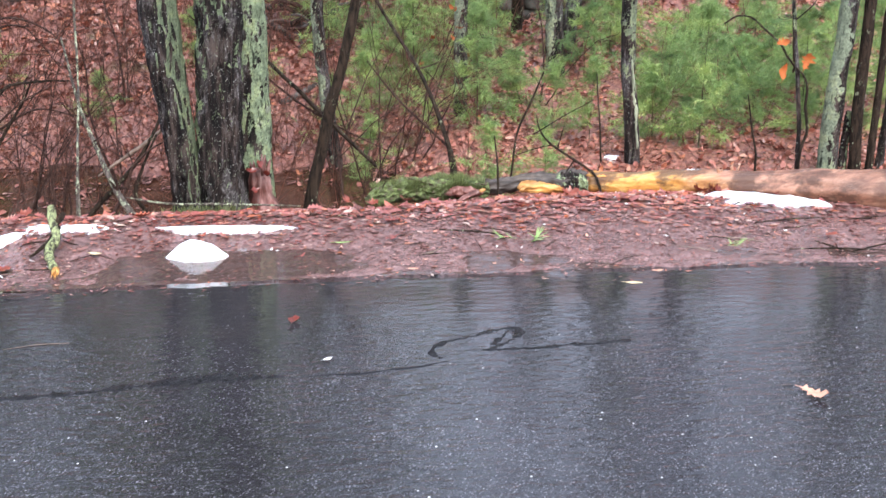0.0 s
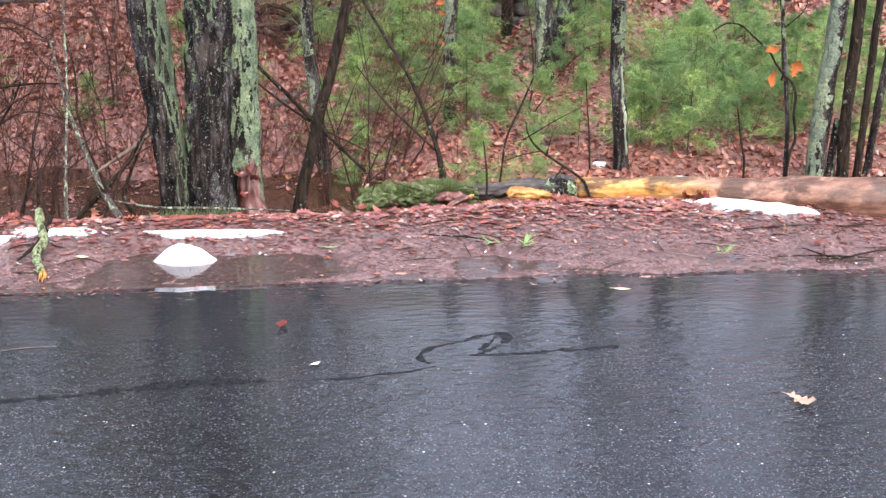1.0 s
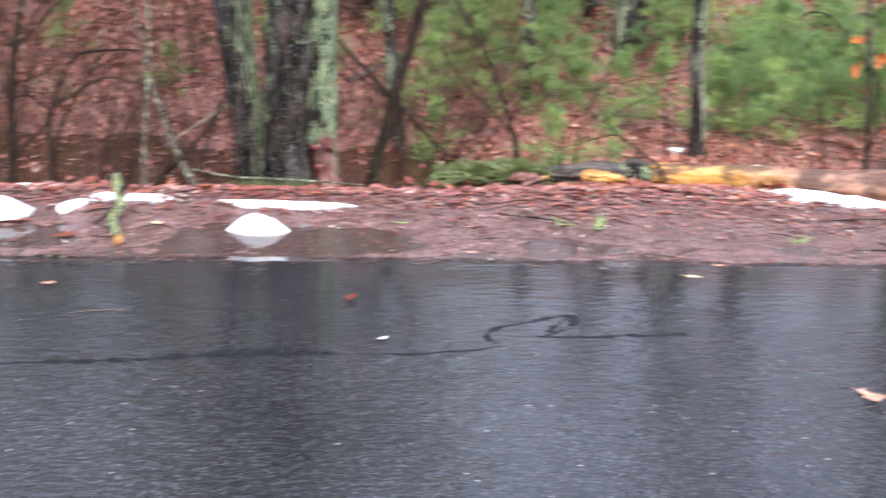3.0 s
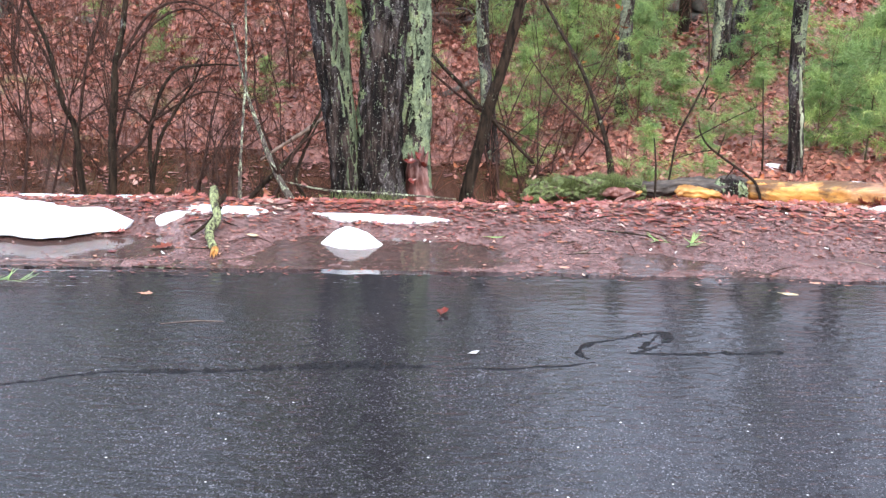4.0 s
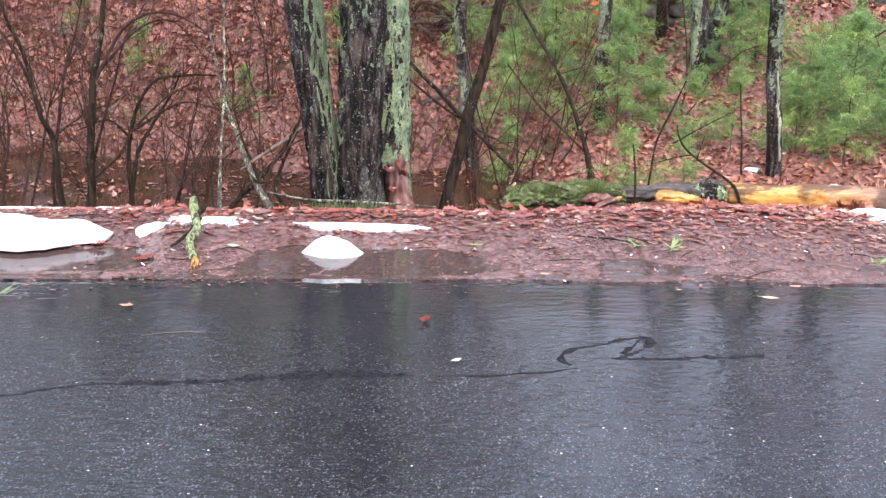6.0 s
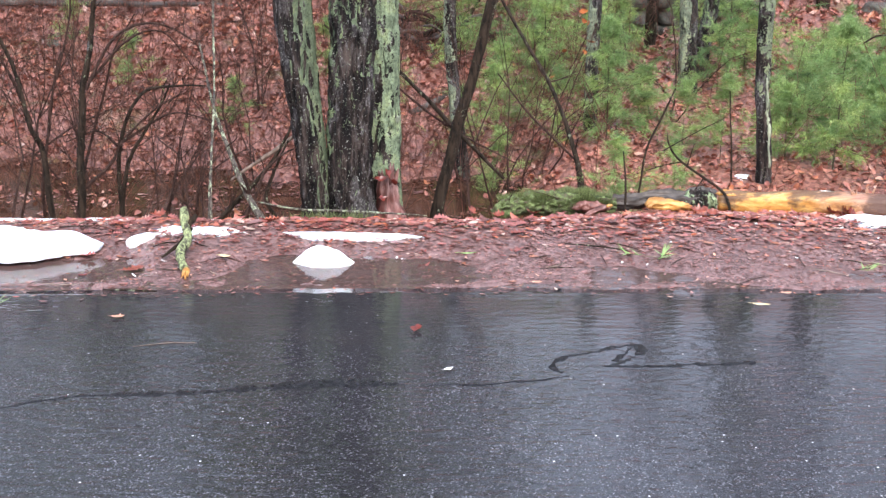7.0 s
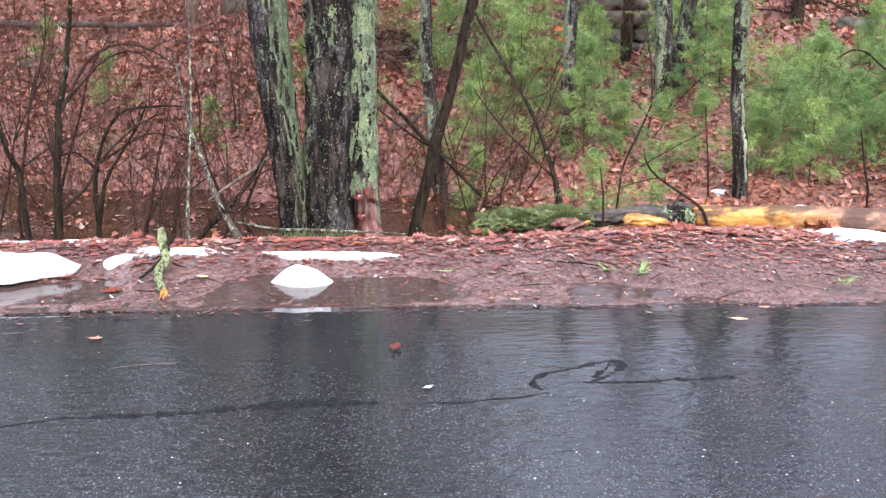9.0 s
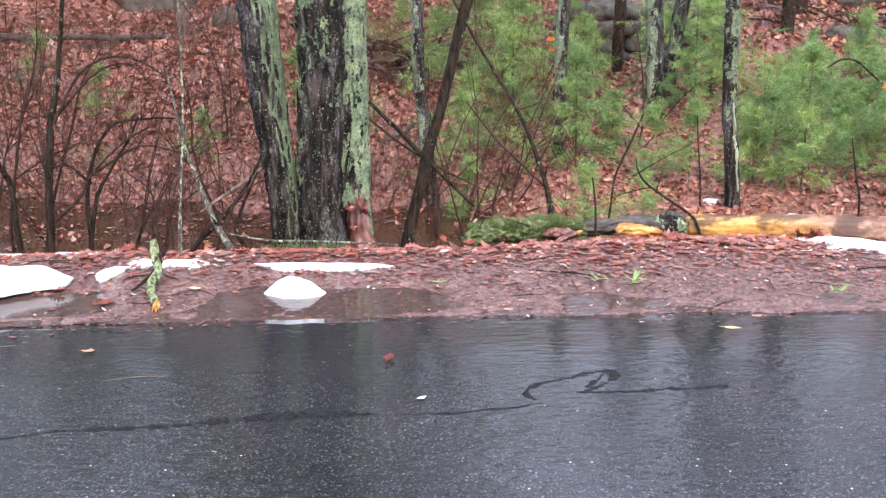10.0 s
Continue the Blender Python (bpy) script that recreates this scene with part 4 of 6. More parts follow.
def rotten_log():
    t = thing("rotten_log", (0.40, 6.86, 0.03), "low rotten log under patchy green moss, grey at one end", "log")
    geo = Geo()
    tube(geo, [(0.03, 0, -0.05, 0.02), (0.10, 0.0, -0.02, 0.040), (0.22, 0.01, 0.0, 0.052), (0.36, 0.02, 0.008, 0.056), (0.50, 0.04, 0.0, 0.048), (0.66, 0.06, -0.012, 0.03)], 52, 0.010, 0.024, 30, 0.03, seed=3, stretch=0.6)
    part("mossy_end", geo, MOSS, t, "dark green moss over rotten wood")
    geo = Geo()
    tube(geo, [(0.55, 0.07, -0.01, 0.028), (0.8, 0.11, 0.0, 0.034), (1.0, 0.14, -0.002, 0.036), (1.12, 0.15, 0.01, 0.05), (1.2, 0.15, 0.005, 0.035)], 34, 0.012, 0.026, 22, 0.02, seed=6)
    part("bare_end", geo, GREY_WOOD, t)
    rnd = random.Random(12)
    geo = Geo()
    for i in range(8000):
        u, a = rnd.uniform(0.05, 0.64), rnd.uniform(-0.5, math.pi + 0.3)
        if noise.noise(Vector((u * 9, a * 1.2, 2.0))) < -0.12:
            continue
        lump = 1 + 0.5 * noise.noise(Vector((u * 11, a * 0.8, 5.0)))
        r = (0.026 + 0.032 * math.sin(math.pi * min(1, max(0, (u - 0.03) / 0.65)))) * lump
        x, y, z = u, 0.05 * u - math.cos(a) * r, -0.004 + math.sin(a) * r
        h = rnd.uniform(0.008, 0.034) * lump
        tip = Vector((x + rnd.gauss(0, 0.010), y - math.cos(a) * h * 0.6, z + h * (0.4 + 0.6 * math.sin(a))))
        geo.add([(x - 0.002, y, z), (x + 0.002, y, z), tip], [(0, 1, 2)])
    part("moss_tuft", geo, MOSS_TUFT, t, "tufts of green moss")
    for j, (x, y, z) in enumerate(((0.10, -0.03, 0.05), (0.36, -0.02, 0.07), (0.55, 0.0, 0.06))):
        g = Geo()
        grow(g, (x, y, z - 0.03), (rnd.gauss(0, 1), -0.5, 0.5), 0.16, 0.003, rnd, 1, 0.7, 0.05, 4, step=0.02, kids=3)
        part("twig", g, TWIG_BARK, t)
    geo = Geo()
    tube(geo, [(0.96, 0.0, -0.01, 0.020), (1.02, 0.0, 0.012, 0.042), (1.08, 0.0, 0.022, 0.054), (1.14, 0.0, 0.010, 0.046), (1.18, 0.0, -0.01, 0.022)], 30, 0.010, 0.026, 34, 0.02, seed=16)
    part("lichened_end", geo, OAK_BARK_PALE, t, "lump of bark crusted with grey-green lichen")
    geo = Geo()
    tube(geo, [(0.42, -0.04, 0.0, 0.008), (0.48, -0.04, 0.008, 0.022), (0.54, -0.035, 0.004, 0.022), (0.62, -0.03, -0.01, 0.010)], 20, 0.010, 0.014, 34, 0.01, seed=19)
    part("bare_patch", geo, RED_WOOD, t, "pinkish brown rotten heartwood")
    c = thing("wood_chunk", (1.33, 6.82, 0.06), "orange broken chunk of heartwood beside the log", "wood")
    geo = Geo()
    tube(geo, [(-0.13, -0.02, -0.02, 0.010), (-0.09, 0, -0.01, 0.026), (0.03, 0.0, -0.02, 0.022), (0.14, 0.02, -0.03, 0.010)], 22, 0.010, 0.016, 34, 0.012, seed=2)
    part("heartwood", geo, SPLIT_WOOD, c)
    geo = Geo()
    tube(geo, [(-0.06, 0.04, 0.005, 0.012), (0.04, 0.03, 0.006, 0.022), (0.12, 0.03, -0.004, 0.026), (0.20, 0.05, -0.01, 0.012)], 18, 0.010, 0.014, 34, 0.01, seed=9)
    part("bark", geo, GREY_WOOD, c, "dark rotten bark")


def broken_stump():
    """Torn reddish stub at the foot of the oaks."""
    t = thing("broken_stump", (-0.12, 6.95, -0.04), "torn stump of pinkish red rotten wood against the oaks", "stump")
    rnd = random.Random(21)
    geo = Geo()
    tube(geo, [(0.01, 0, -0.03, 0.085), (0, 0, 0.05, 0.062), (-0.005, 0, 0.13, 0.048), (-0.01, 0, 0.19, 0.035)], 28, 0.012, 0.016, 22, seed=4)
    part("body", geo, RED_WOOD, t)
    for i in range(9):
        g = Geo()
        a = rnd.uniform(0, 2 * math.pi)
        x, y = 0.035 * math.cos(a), 0.03 * math.sin(a)
        h = rnd.uniform(0.03, 0.08)
        tube(g, [(x, y, 0.16, 0.012), (x * 1.3, y * 1.3, 0.19 + h * 0.5, 0.008), (x * 1.5, y * 1.5, 0.19 + h, 0.001)], 6, 0.02, 0.003, 40, seed=i)
        part("splinter", g, RED_WOOD, t)
    g = Geo()
    tube(g, [(0.06, -0.07, 0.05, 0.012), (0.12, -0.08, 0.07, 0.022), (0.20, -0.09, 0.10, 0.006)], 9, 0.015, 0.008, 30, seed=7)
    ob = part("wood_slab", g, RED_WOOD)
    ob.matrix_basis = pose(-0.12, 6.80, ground_z(0.0, 6.72) - 0.055)
    tagged(ob, "pale pink slab of torn wood on the leaves", "wood")


def wood_splinter():
    """A pointed brown piece of broken wood before the mossy log."""
    t = thing("broken_wood", (0.92, 6.70, 0.05), "pointed red-brown piece of broken wood on the leaves", "wood")
    g = Geo()
    tube(g, [(-0.05, -0.01, -0.035, 0.006), (-0.02, -0.005, -0.018, 0.012), (0.03, 0.01, 0.0, 0.014), (0.08, 0.02, 0.014, 0.008)], 14, 0.01, 0.008, 30, 0.01, seed=4)
    part("heartwood", g, RED_WOOD, t)
    g = Geo()
    tube(g, [(0.065, 0.015, 0.012, 0.008), (0.085, 0.02, 0.018, 0.008), (0.098, 0.02, 0.022, 0.003)], 8, 0.01, 0.004, 40, seed=6)
    part("broken_end", g, SPLIT_WOOD, t, "orange broken end")


wood_splinter()
fallen_log()
rotten_log()
broken_stump()

# ---- snow ----
snow_patch((-2.09, 6.20, 0.03), 0.63, 0.195, 0.05, -7, 2.0, "thick slab of melting white snow on the bank", 0.14, 6)
snow_patch((-1.03, 6.34, 0.03), 0.235, 0.056, 0.024, -3, 3.0, "thin ragged strip of melting snow under a branch", 0.7)
snow_patch((-1.25, 6.25, 0.03), 0.10, 0.022, 0.022, 20, 3.7, "small ragged scrap of melting snow", 0.5)
snow_patch((-0.36, 6.32, 0.03), 0.275, 0.017, 0.012, -4, 4.0, "long thin strip of melting snow on leaves", 0.62)
snow_patch((-0.40, 6.05, -0.02), 0.142, 0.075, 0.084, 0, 5.6, "rounded mound of snow standing in a puddle", 0.13, 1.55)
snow_patch((2.44, 6.46, 0.025), 0.35, 0.060, 0.045, -21, 6.0, "strip of melting snow along the fallen log", 0.40, 6)
snow_patch((1.95, 6.61, 0.03), 0.09, 0.025, 0.010, -15, 7.0, "small scrap of snow by the fallen log", 0.5)
snow_patch((-1.93, 6.53, 0.035), 0.20, 0.022, 0.006, 0, 8.0, "small scrap of snow on the leaves", 0.5)
snow_patch((-1.52, 6.54, 0.035), 0.09, 0.014, 0.006, 0, 9.0, "small scrap of snow on the leaves", 0.5)
snow_patch((2.06, 8.28, ground_z(2.06, 8.28) + 0.012), 0.055, 0.030, 0.004, 0, 10.0, "small scrap of snow behind the log", 0.4)
snow_patch((2.47, 7.90, ground_z(2.47, 7.90) + 0.02), 0.065, 0.04, 0.016, 0, 11.0, "small scrap of snow behind the log", 0.4)


# ---- sticks and saplings on the bank ----
def stick(name, pts, bark, label, category="stick", seg=10, rough=0.002, seed=0, twigs=0, spread=0.5, length=0.15):
    x0, y0, z0, _ = pts[0]
    t = thing(name, (x0, y0, z0), label, category)
    loc = [(x - x0, y - y0, z - z0, r) for x, y, z, r in pts]
    geo = Geo()
    tube(geo, loc, seg, 0.012, rough, 60.0, 0.006, seed=seed)
    part("stem", geo, bark, t)
    rnd = random.Random(seed)
    for i in range(twigs):
        g = Geo()
        k = rnd.randint(1, len(loc) - 2)
        a = Vector(loc[k][:3])
        grow(g, a, (rnd.uniform(-1, 1), rnd.uniform(-0.5, 0.5), rnd.uniform(0.1, 0.9)), length * rnd.uniform(0.6, 1.6), max(0.002, loc[k][3] * 0.5), rnd, 1, spread, kids=2, step=0.03)
        part("twig", g, TWIG_BARK, t)
    return t


s = stick("broken_branch", [(-1.0, 5.84, 0.015, 0.019), (-1.03, 5.91, 0.03, 0.018), (-1.045, 5.99, 0.055, 0.022), (-1.025, 6.08, 0.085, 0.020), (-1.05, 6.16, 0.12, 0.018), (-1.06, 6.22, 0.145, 0.022), (-1.072, 6.28, 0.165, 0.017)], MOSSY_STICK, "broken branch crusted with yellow-green lichen, leaning over snow", "branch", 14, 0.004, 1)
g = Geo()
for i in range(14):
    a = i * 0.449
    tube(g, [(0.012 * math.cos(a), 0.01, 0.012 * math.sin(a), 0.006), (0.014 * math.cos(a) + 0.004, -0.035 - 0.02 * (i % 3), 0.010 * math.sin(a) - 0.008, 0.001)], 4, 0.02)
part("broken_end", g, SPLIT_WOOD, s, "orange splintered break")
g = Geo()
tube(g, [(-0.02, 0.31, 0.10, 0.012), (-0.06, 0.24, 0.05, 0.010), (-0.13, 0.14, 0.015, 0.005)], 8, 0.02, 0.003, 40)
part("side_twig", g, WET_BARK, s, "dark wet twig")
g = Geo()
tube(g, [(-0.04, 0.34, 0.10, 0.014), (-0.015, 0.35, 0.13, 0.013), (0.0, 0.36, 0.15, 0.008)], 9, 0.01, 0.004, 40)
part("stub", g, WET_BARK, s, "dark broken stub")
stick("lichened_sapling", [(-0.995, 6.58, 0.02, 0.012), (-0.988, 6.64, 0.27, 0.0065), (-0.97, 6.75, 0.70, 0.0055), (-0.97, 6.80, 1.2, 0.005), (-1.0, 6.9, 2.2, 0.003)], LICHEN_TWIG, "thin upright sapling speckled with pale lichen", "sapling", 10, 0.002, 2, 3)
stick("lichened_sapling", [(-0.735, 6.60, 0.025, 0.018), (-0.81, 6.66, 0.13, 0.015), (-0.92, 6.75, 0.36, 0.010), (-0.985, 6.80, 0.55, 0.007), (-1.06, 6.9, 0.85, 0.004)], LICHEN_TWIG, "slanting thin branch speckled with pale lichen", "sapling", 10, 0.003, 3, 4)
stick("dead_branch", [(-0.93, 6.92, 0.14, 0.006), (-0.80, 6.91, 0.235, 0.010), (-0.693, 6.90, 0.303, 0.012), (-0.60, 6.92, 0.372, 0.008)], BLEACHED, "dead pale branch propped on the oaks", "branch", 9, 0.003, 4, 2)
stick("dead_branch", [(-1.00, 6.90, -0.08, 0.013), (-0.952, 6.90, -0.02, 0.013), (-0.83, 6.90, 0.106, 0.012), (-0.71, 6.90, 0.251, 0.010), (-0.605, 6.90, 0.438, 0.007), (-0.56, 6.92, 0.56, 0.003)], WET_BARK, "dark wet branch bowed against the oaks", "branch", 8, 0.002, 14, 4)
stick("dead_branch", [(-0.86, 6.84, -0.04, 0.010), (-0.79, 6.85, 0.089, 0.009), (-0.749, 6.85, 0.206, 0.007), (-0.661, 6.85, 0.291, 0.005), (-0.584, 6.85, 0.334, 0.003)], TWIG_BARK, "thin dark branch bowed against the oaks", "branch", 8, 0.002, 15, 4)
stick("dead_branch", [(-0.70, 6.88, -0.05, 0.010), (-0.75, 6.88, 0.05, 0.010), (-0.71, 6.88, 0.18, 0.008), (-0.63, 6.88, 0.36, 0.005)], WET_BARK, "crooked dark branch beside the oaks", "branch", 8, 0.002, 16, 3)
stick("dead_branch", [(-0.78, 6.66, 0.10, 0.003), (-0.60, 6.67, 0.065, 0.005), (-0.35, 6.68, 0.045, 0.006), (-0.1, 6.70, 0.03, 0.005), (0.08, 6.72, 0.015, 0.003)], LICHEN_TWIG, "long thin twig lying along the bank", "branch", 7, 0.001, 5)
stick("dead_branch", [(0.60, 7.72, 0.03, 0.003), (0.212, 7.75, 0.235, 0.006), (-0.057, 7.75, 0.447, 0.006), (-0.5, 7.85, 0.80, 0.004)], TWIG_BARK, "thin dead sapling fallen aslant", "branch", 8, 0.002, 26, 2)
stick("dead_branch", [(0.53, 7.65, -0.04, 0.009), (0.223, 7.7, 0.259, 0.012), (-0.069, 7.7, 0.568, 0.010), (-0.5, 7.85, 0.98, 0.007)], WET_BARK, "dark dead sapling fallen aslant", "branch", 9, 0.003, 6, 3)
stick("dead_branch", [(0.97, 7.60, -0.10, 0.022), (0.93, 7.70, 0.12, 0.014), (0.79, 7.90, 0.47, 0.011), (0.60, 8.20, 0.78, 0.009), (0.3, 8.5, 1.3, 0.005)], WET_BARK, "dark leaning dead sapling behind the mossy log", "branch", 9, 0.003, 7, 3)
stick("dead_branch", [(0.97, 7.70, 0.03, 0.006), (0.80, 7.8, 0.18, 0.007), (0.66, 7.90, 0.31, 0.006), (0.5, 8.0, 0.5, 0.004)], TWIG_BARK, "thin dead branch aslant", "branch", 7, 0.001, 8, 2)
s = stick("dead_branch", [(1.655, 6.86, -0.01, 0.007), (1.64, 6.88, 0.05, 0.008), (1.603, 6.92, 0.10, 0.007), (1.401, 6.95, 0.238, 0.006), (1.335, 6.95, 0.321, 0.005), (1.318, 6.95, 0.40, 0.002)], WET_BARK, "thin dark forked branch arching over the split log", "branch", 7, 0.001, 9)
for path in (((1.401, 6.95, 0.238), (1.29, 6.95, 0.215), (1.171, 6.95, 0.172)), ((1.312, 7.0, 0.285), (1.475, 7.0, 0.383), (1.63, 7.0, 0.465)), ((1.43, 6.94, 0.22), (1.45, 6.94, 0.30), (1.46, 6.94, 0.34)), ((1.52, 6.93, 0.16), (1.47, 6.92, 0.09), (1.43, 6.92, 0.04))):
    g = Geo()
    tube(g, [(x - 1.655, y - 6.86, z + 0.01, 0.004 - 0.0012 * i) for i, (x, y, z) in enumerate(path)], 5, 0.02, 0.001, 60)
    part("twig", g, WET_BARK, s)
stick("dead_branch", [(1.24, 7.3, -0.05, 0.006), (1.274, 7.3, 0.207, 0.006), (1.347, 7.3, 0.395, 0.006), (1.416, 7.3, 0.556, 0.004)], WET_BARK, "thin dark sapling stem among young pines", "branch", 7, 0.001, 10)
stick("dead_branch", [(1.093, 6.80, 0.0, 0.006), (1.096, 6.82, 0.10, 0.006), (1.095, 6.85, 0.20, 0.005), (1.081, 6.85, 0.32, 0.003)], WET_BARK, "thin dark stem standing at the mossy log", "branch", 7, 0.001, 18)
stick("dead_branch", [(1.925, 8.0, -0.20, 0.006), (1.915, 8.0, -0.05, 0.006), (1.901, 8.0, 0.131, 0.005), (1.873, 8.0, 0.40, 0.003)], WET_BARK, "thin dark sapling stem among young pines", "branch", 7, 0.001, 19, 1)
stick("dead_branch", [(2.82, 7.8, -0.18, 0.007), (2.815, 7.8, -0.05, 0.007), (2.782, 7.8, 0.094, 0.006), (2.744, 7.8, 0.30, 0.003)], WET_BARK, "thin dark sapling stem among young pines", "branch", 7, 0.001, 20, 1)
stick("twig_on_road", [(-1.07, 4.97, 0.002, 0.001), (-0.95, 5.0, 0.003, 0.0018), (-0.83, 5.01, 0.002, 0.001)], BLEACHED, "thin pale twig on the wet asphalt", "twig", 6, 0.0, 11)
stick("twig_on_road", [(-1.32, 5.62, 0.004, 0.003), (-1.2, 5.61, 0.002, 0.005), (-1.08, 5.59, 0.004, 0.003)], WET_BARK, "dark twig at the road edge", "twig", 6, 0.0, 12)

# ---- shrubs by the pond ----
def shrub(label, foot, stems, seed, tall=1.6, radius=0.012):
    t = thing("bare_shrub", foot, label, "shrub", "bare shrubs by the pond")
    rnd = random.Random(seed)
    for i in range(stems):
        g = Geo()
        a = rnd.uniform(0, 2 * math.pi)
        out = rnd.uniform(0.05, 0.55)
        grow(g, (0.06 * math.cos(a), 0.05 * math.sin(a), -0.1), (out * math.cos(a), out * math.sin(a), 1), tall * rnd.uniform(0.7, 1.2), radius * rnd.uniform(0.6, 1.2), rnd, 3, 0.6, 0.02, 7, step=0.05, kids=4)
        part("stem", g, TWIG_BARK, t)
    return t


def arching_shrub(label, foot, stems, seed, fine=10):
    """A shrub of given bowed stems, each a path of (x, y, z) with its thickness, and fine side twigs."""
    t = thing("bare_shrub", foot, label, "shrub", "bare shrubs by the pond")
    f = Vector(foot)
    rnd = random.Random(seed)
    for r, *pts in stems:
        g = Geo()
        k = len(pts)
        loc = [(*(Vector(p) - f + Vector((0, rnd.gauss(0, 0.02), 0))), r * (1 - 0.72 * i / (k - 1))) for i, p in enumerate(pts)]
        tube(g, loc, 8, 0.02, r * 0.15, 60, 0.010, seed=seed, blunt=False)
        for i in range(fine):
            q = loc[rnd.randint(1, k - 1)]
            p = Vector(q[:3])
            if i % 2 and k > 2:
                j = rnd.randint(0, k - 2)
                u = rnd.random()
                p = Vector(loc[j][:3]).lerp(Vector(loc[j + 1][:3]), u)
            grow(g, p, (rnd.uniform(-1, 1), rnd.uniform(-0.7, 0.7), rnd.uniform(0.0, 1.0)), rnd.uniform(0.15, 0.5), 0.0022, rnd, 1, 0.6, 0.01, 4, step=0.05, kids=3)
        part("stem", g, WET_BARK if r > 0.012 else TWIG_BARK, t)
    return t


arching_shrub("bare shrub with bowed dark wet stems", (-1.73, 7.0, -0.1), [
    (0.022, (-1.73, 7.0, -0.12), (-1.69, 7.0, 0.50), (-1.65, 7.0, 0.71), (-1.60, 7.0, 0.99), (-1.56, 7.0, 1.25), (-1.5, 7.05, 1.9)),
    (0.009, (-1.65, 7.0, 0.60), (-1.51, 6.98, 0.85), (-1.30, 6.95, 0.93), (-1.09, 6.95, 0.84), (-1.02, 6.95, 0.64)),
    (0.008, (-1.65, 7.0, 0.62), (-1.46, 7.03, 0.83), (-1.26, 7.05, 0.88), (-1.10, 7.08, 0.67)),
    (0.010, (-1.72, 7.0, 0.05), (-1.56, 7.0, 0.20), (-1.49, 7.0, 0.32), (-1.31, 7.0, 0.50), (-1.2, 7.0, 0.56))], 41)
arching_shrub("bare shrub with low arching dark stems", (-1.52, 7.05, -0.1), [
    (0.013, (-1.52, 7.05, -0.12), (-1.52, 7.05, 0.25), (-1.40, 7.05, 0.55), (-1.23, 7.05, 0.60), (-1.05, 7.05, 0.60)),
    (0.008, (-1.51, 7.05, 0.26), (-1.62, 7.03, 0.37), (-1.79, 7.0, 0.31)),
    (0.008, (-1.50, 7.05, 0.31), (-1.26, 7.08, 0.45), (-1.03, 7.1, 0.41)),
    (0.013, (-1.54, 7.05, -0.12), (-1.48, 7.05, 0.19), (-1.40, 7.05, 0.34), (-1.30, 7.05, 0.50), (-1.24, 7.05, 0.62))], 42)
arching_shrub("bare upright shrub with thin dark stems", (-1.95, 7.1, -0.1), [
    (0.010, (-1.95, 7.1, -0.12), (-1.94, 7.1, 0.09), (-1.88, 7.1, 0.48), (-1.75, 7.1, 0.92), (-1.71, 7.1, 1.3)),
    (0.007, (-1.93, 7.1, 0.2), (-1.81, 7.1, 0.75), (-1.72, 7.1, 0.60)),
    (0.018, (-1.87, 7.0, -0.12), (-1.91, 7.0, 0.26), (-1.95, 7.0, 0.41), (-2.02, 7.0, 0.73), (-2.12, 7.0, 1.0), (-2.3, 7.0, 1.6)),
    (0.009, (-1.95, 7.0, 0.41), (-2.09, 7.0, 0.76), (-2.19, 7.0, 0.93), (-2.4, 7.0, 1.3))], 43)
arching_shrub("bare shrub with thin crooked stems", (-2.22, 7.05, -0.12), [
    (0.009, (-2.22, 7.05, -0.14), (-2.15, 7.05, 0.27), (-2.18, 7.05, 0.57), (-2.27, 7.05, 0.80)),
    (0.010, (-1.79, 7.2, -0.14), (-1.74, 7.2, 0.15), (-1.64, 7.2, 0.46), (-1.56, 7.2, 0.73), (-1.43, 7.2, 0.95))], 44)
arching_shrub("small bare shrub with spreading twigs", (-1.13, 6.8, 0.0), [
    (0.006, (-1.13, 6.8, 0.0), (-1.16, 6.8, 0.26), (-1.27, 6.8, 0.38), (-1.29, 6.8, 0.46)),
    (0.006, (-1.10, 6.85, 0.0), (-1.06, 6.85, 0.16), (-0.92, 6.85, 0.28), (-0.80, 6.85, 0.33)),
    (0.005, (-1.12, 6.85, 0.0), (-1.22, 6.85, 0.10), (-1.34, 6.85, 0.24), (-1.42, 6.85, 0.30))], 45, 6)
for i, (x, y, n, tall, r) in enumerate([(-2.6, 7.4, 4, 1.3, 0.010), (-1.25, 7.8, 3, 1.0, 0.007), (-1.6, 8.3, 4, 1.2, 0.008), (-2.1, 8.6, 4, 1.3, 0.008), (-0.6, 9.6, 4, 1.1, 0.007), (-2.8, 9.4, 5, 1.4, 0.009), (0.75, 8.9, 4, 1.2, 0.008), (0.35, 8.3, 3, 0.9, 0.006),
                                       (-3.2, 10.4, 5, 1.5, 0.009), (-1.2, 10.4, 4, 1.3, 0.008), (1.7, 9.3, 3, 1.1, 0.007), (0.72, 7.6, 2, 0.7, 0.005)]):
    shrub("bare leafless shrub with thin dark wet stems", (x, y, ground_z(x, y)), n, 50 + i, tall, r)

for i, (x, y) in enumerate([(0.42, 7.9), (0.62, 8.3), (-2.4, 7.8), (-0.9, 8.6), (-1.9, 7.7), (-2.9, 8.2)]):
    shrub("thin upright sapling with bare twigs", (x, y, ground_z(x, y)), 2, 80 + i, 1.5, 0.008)


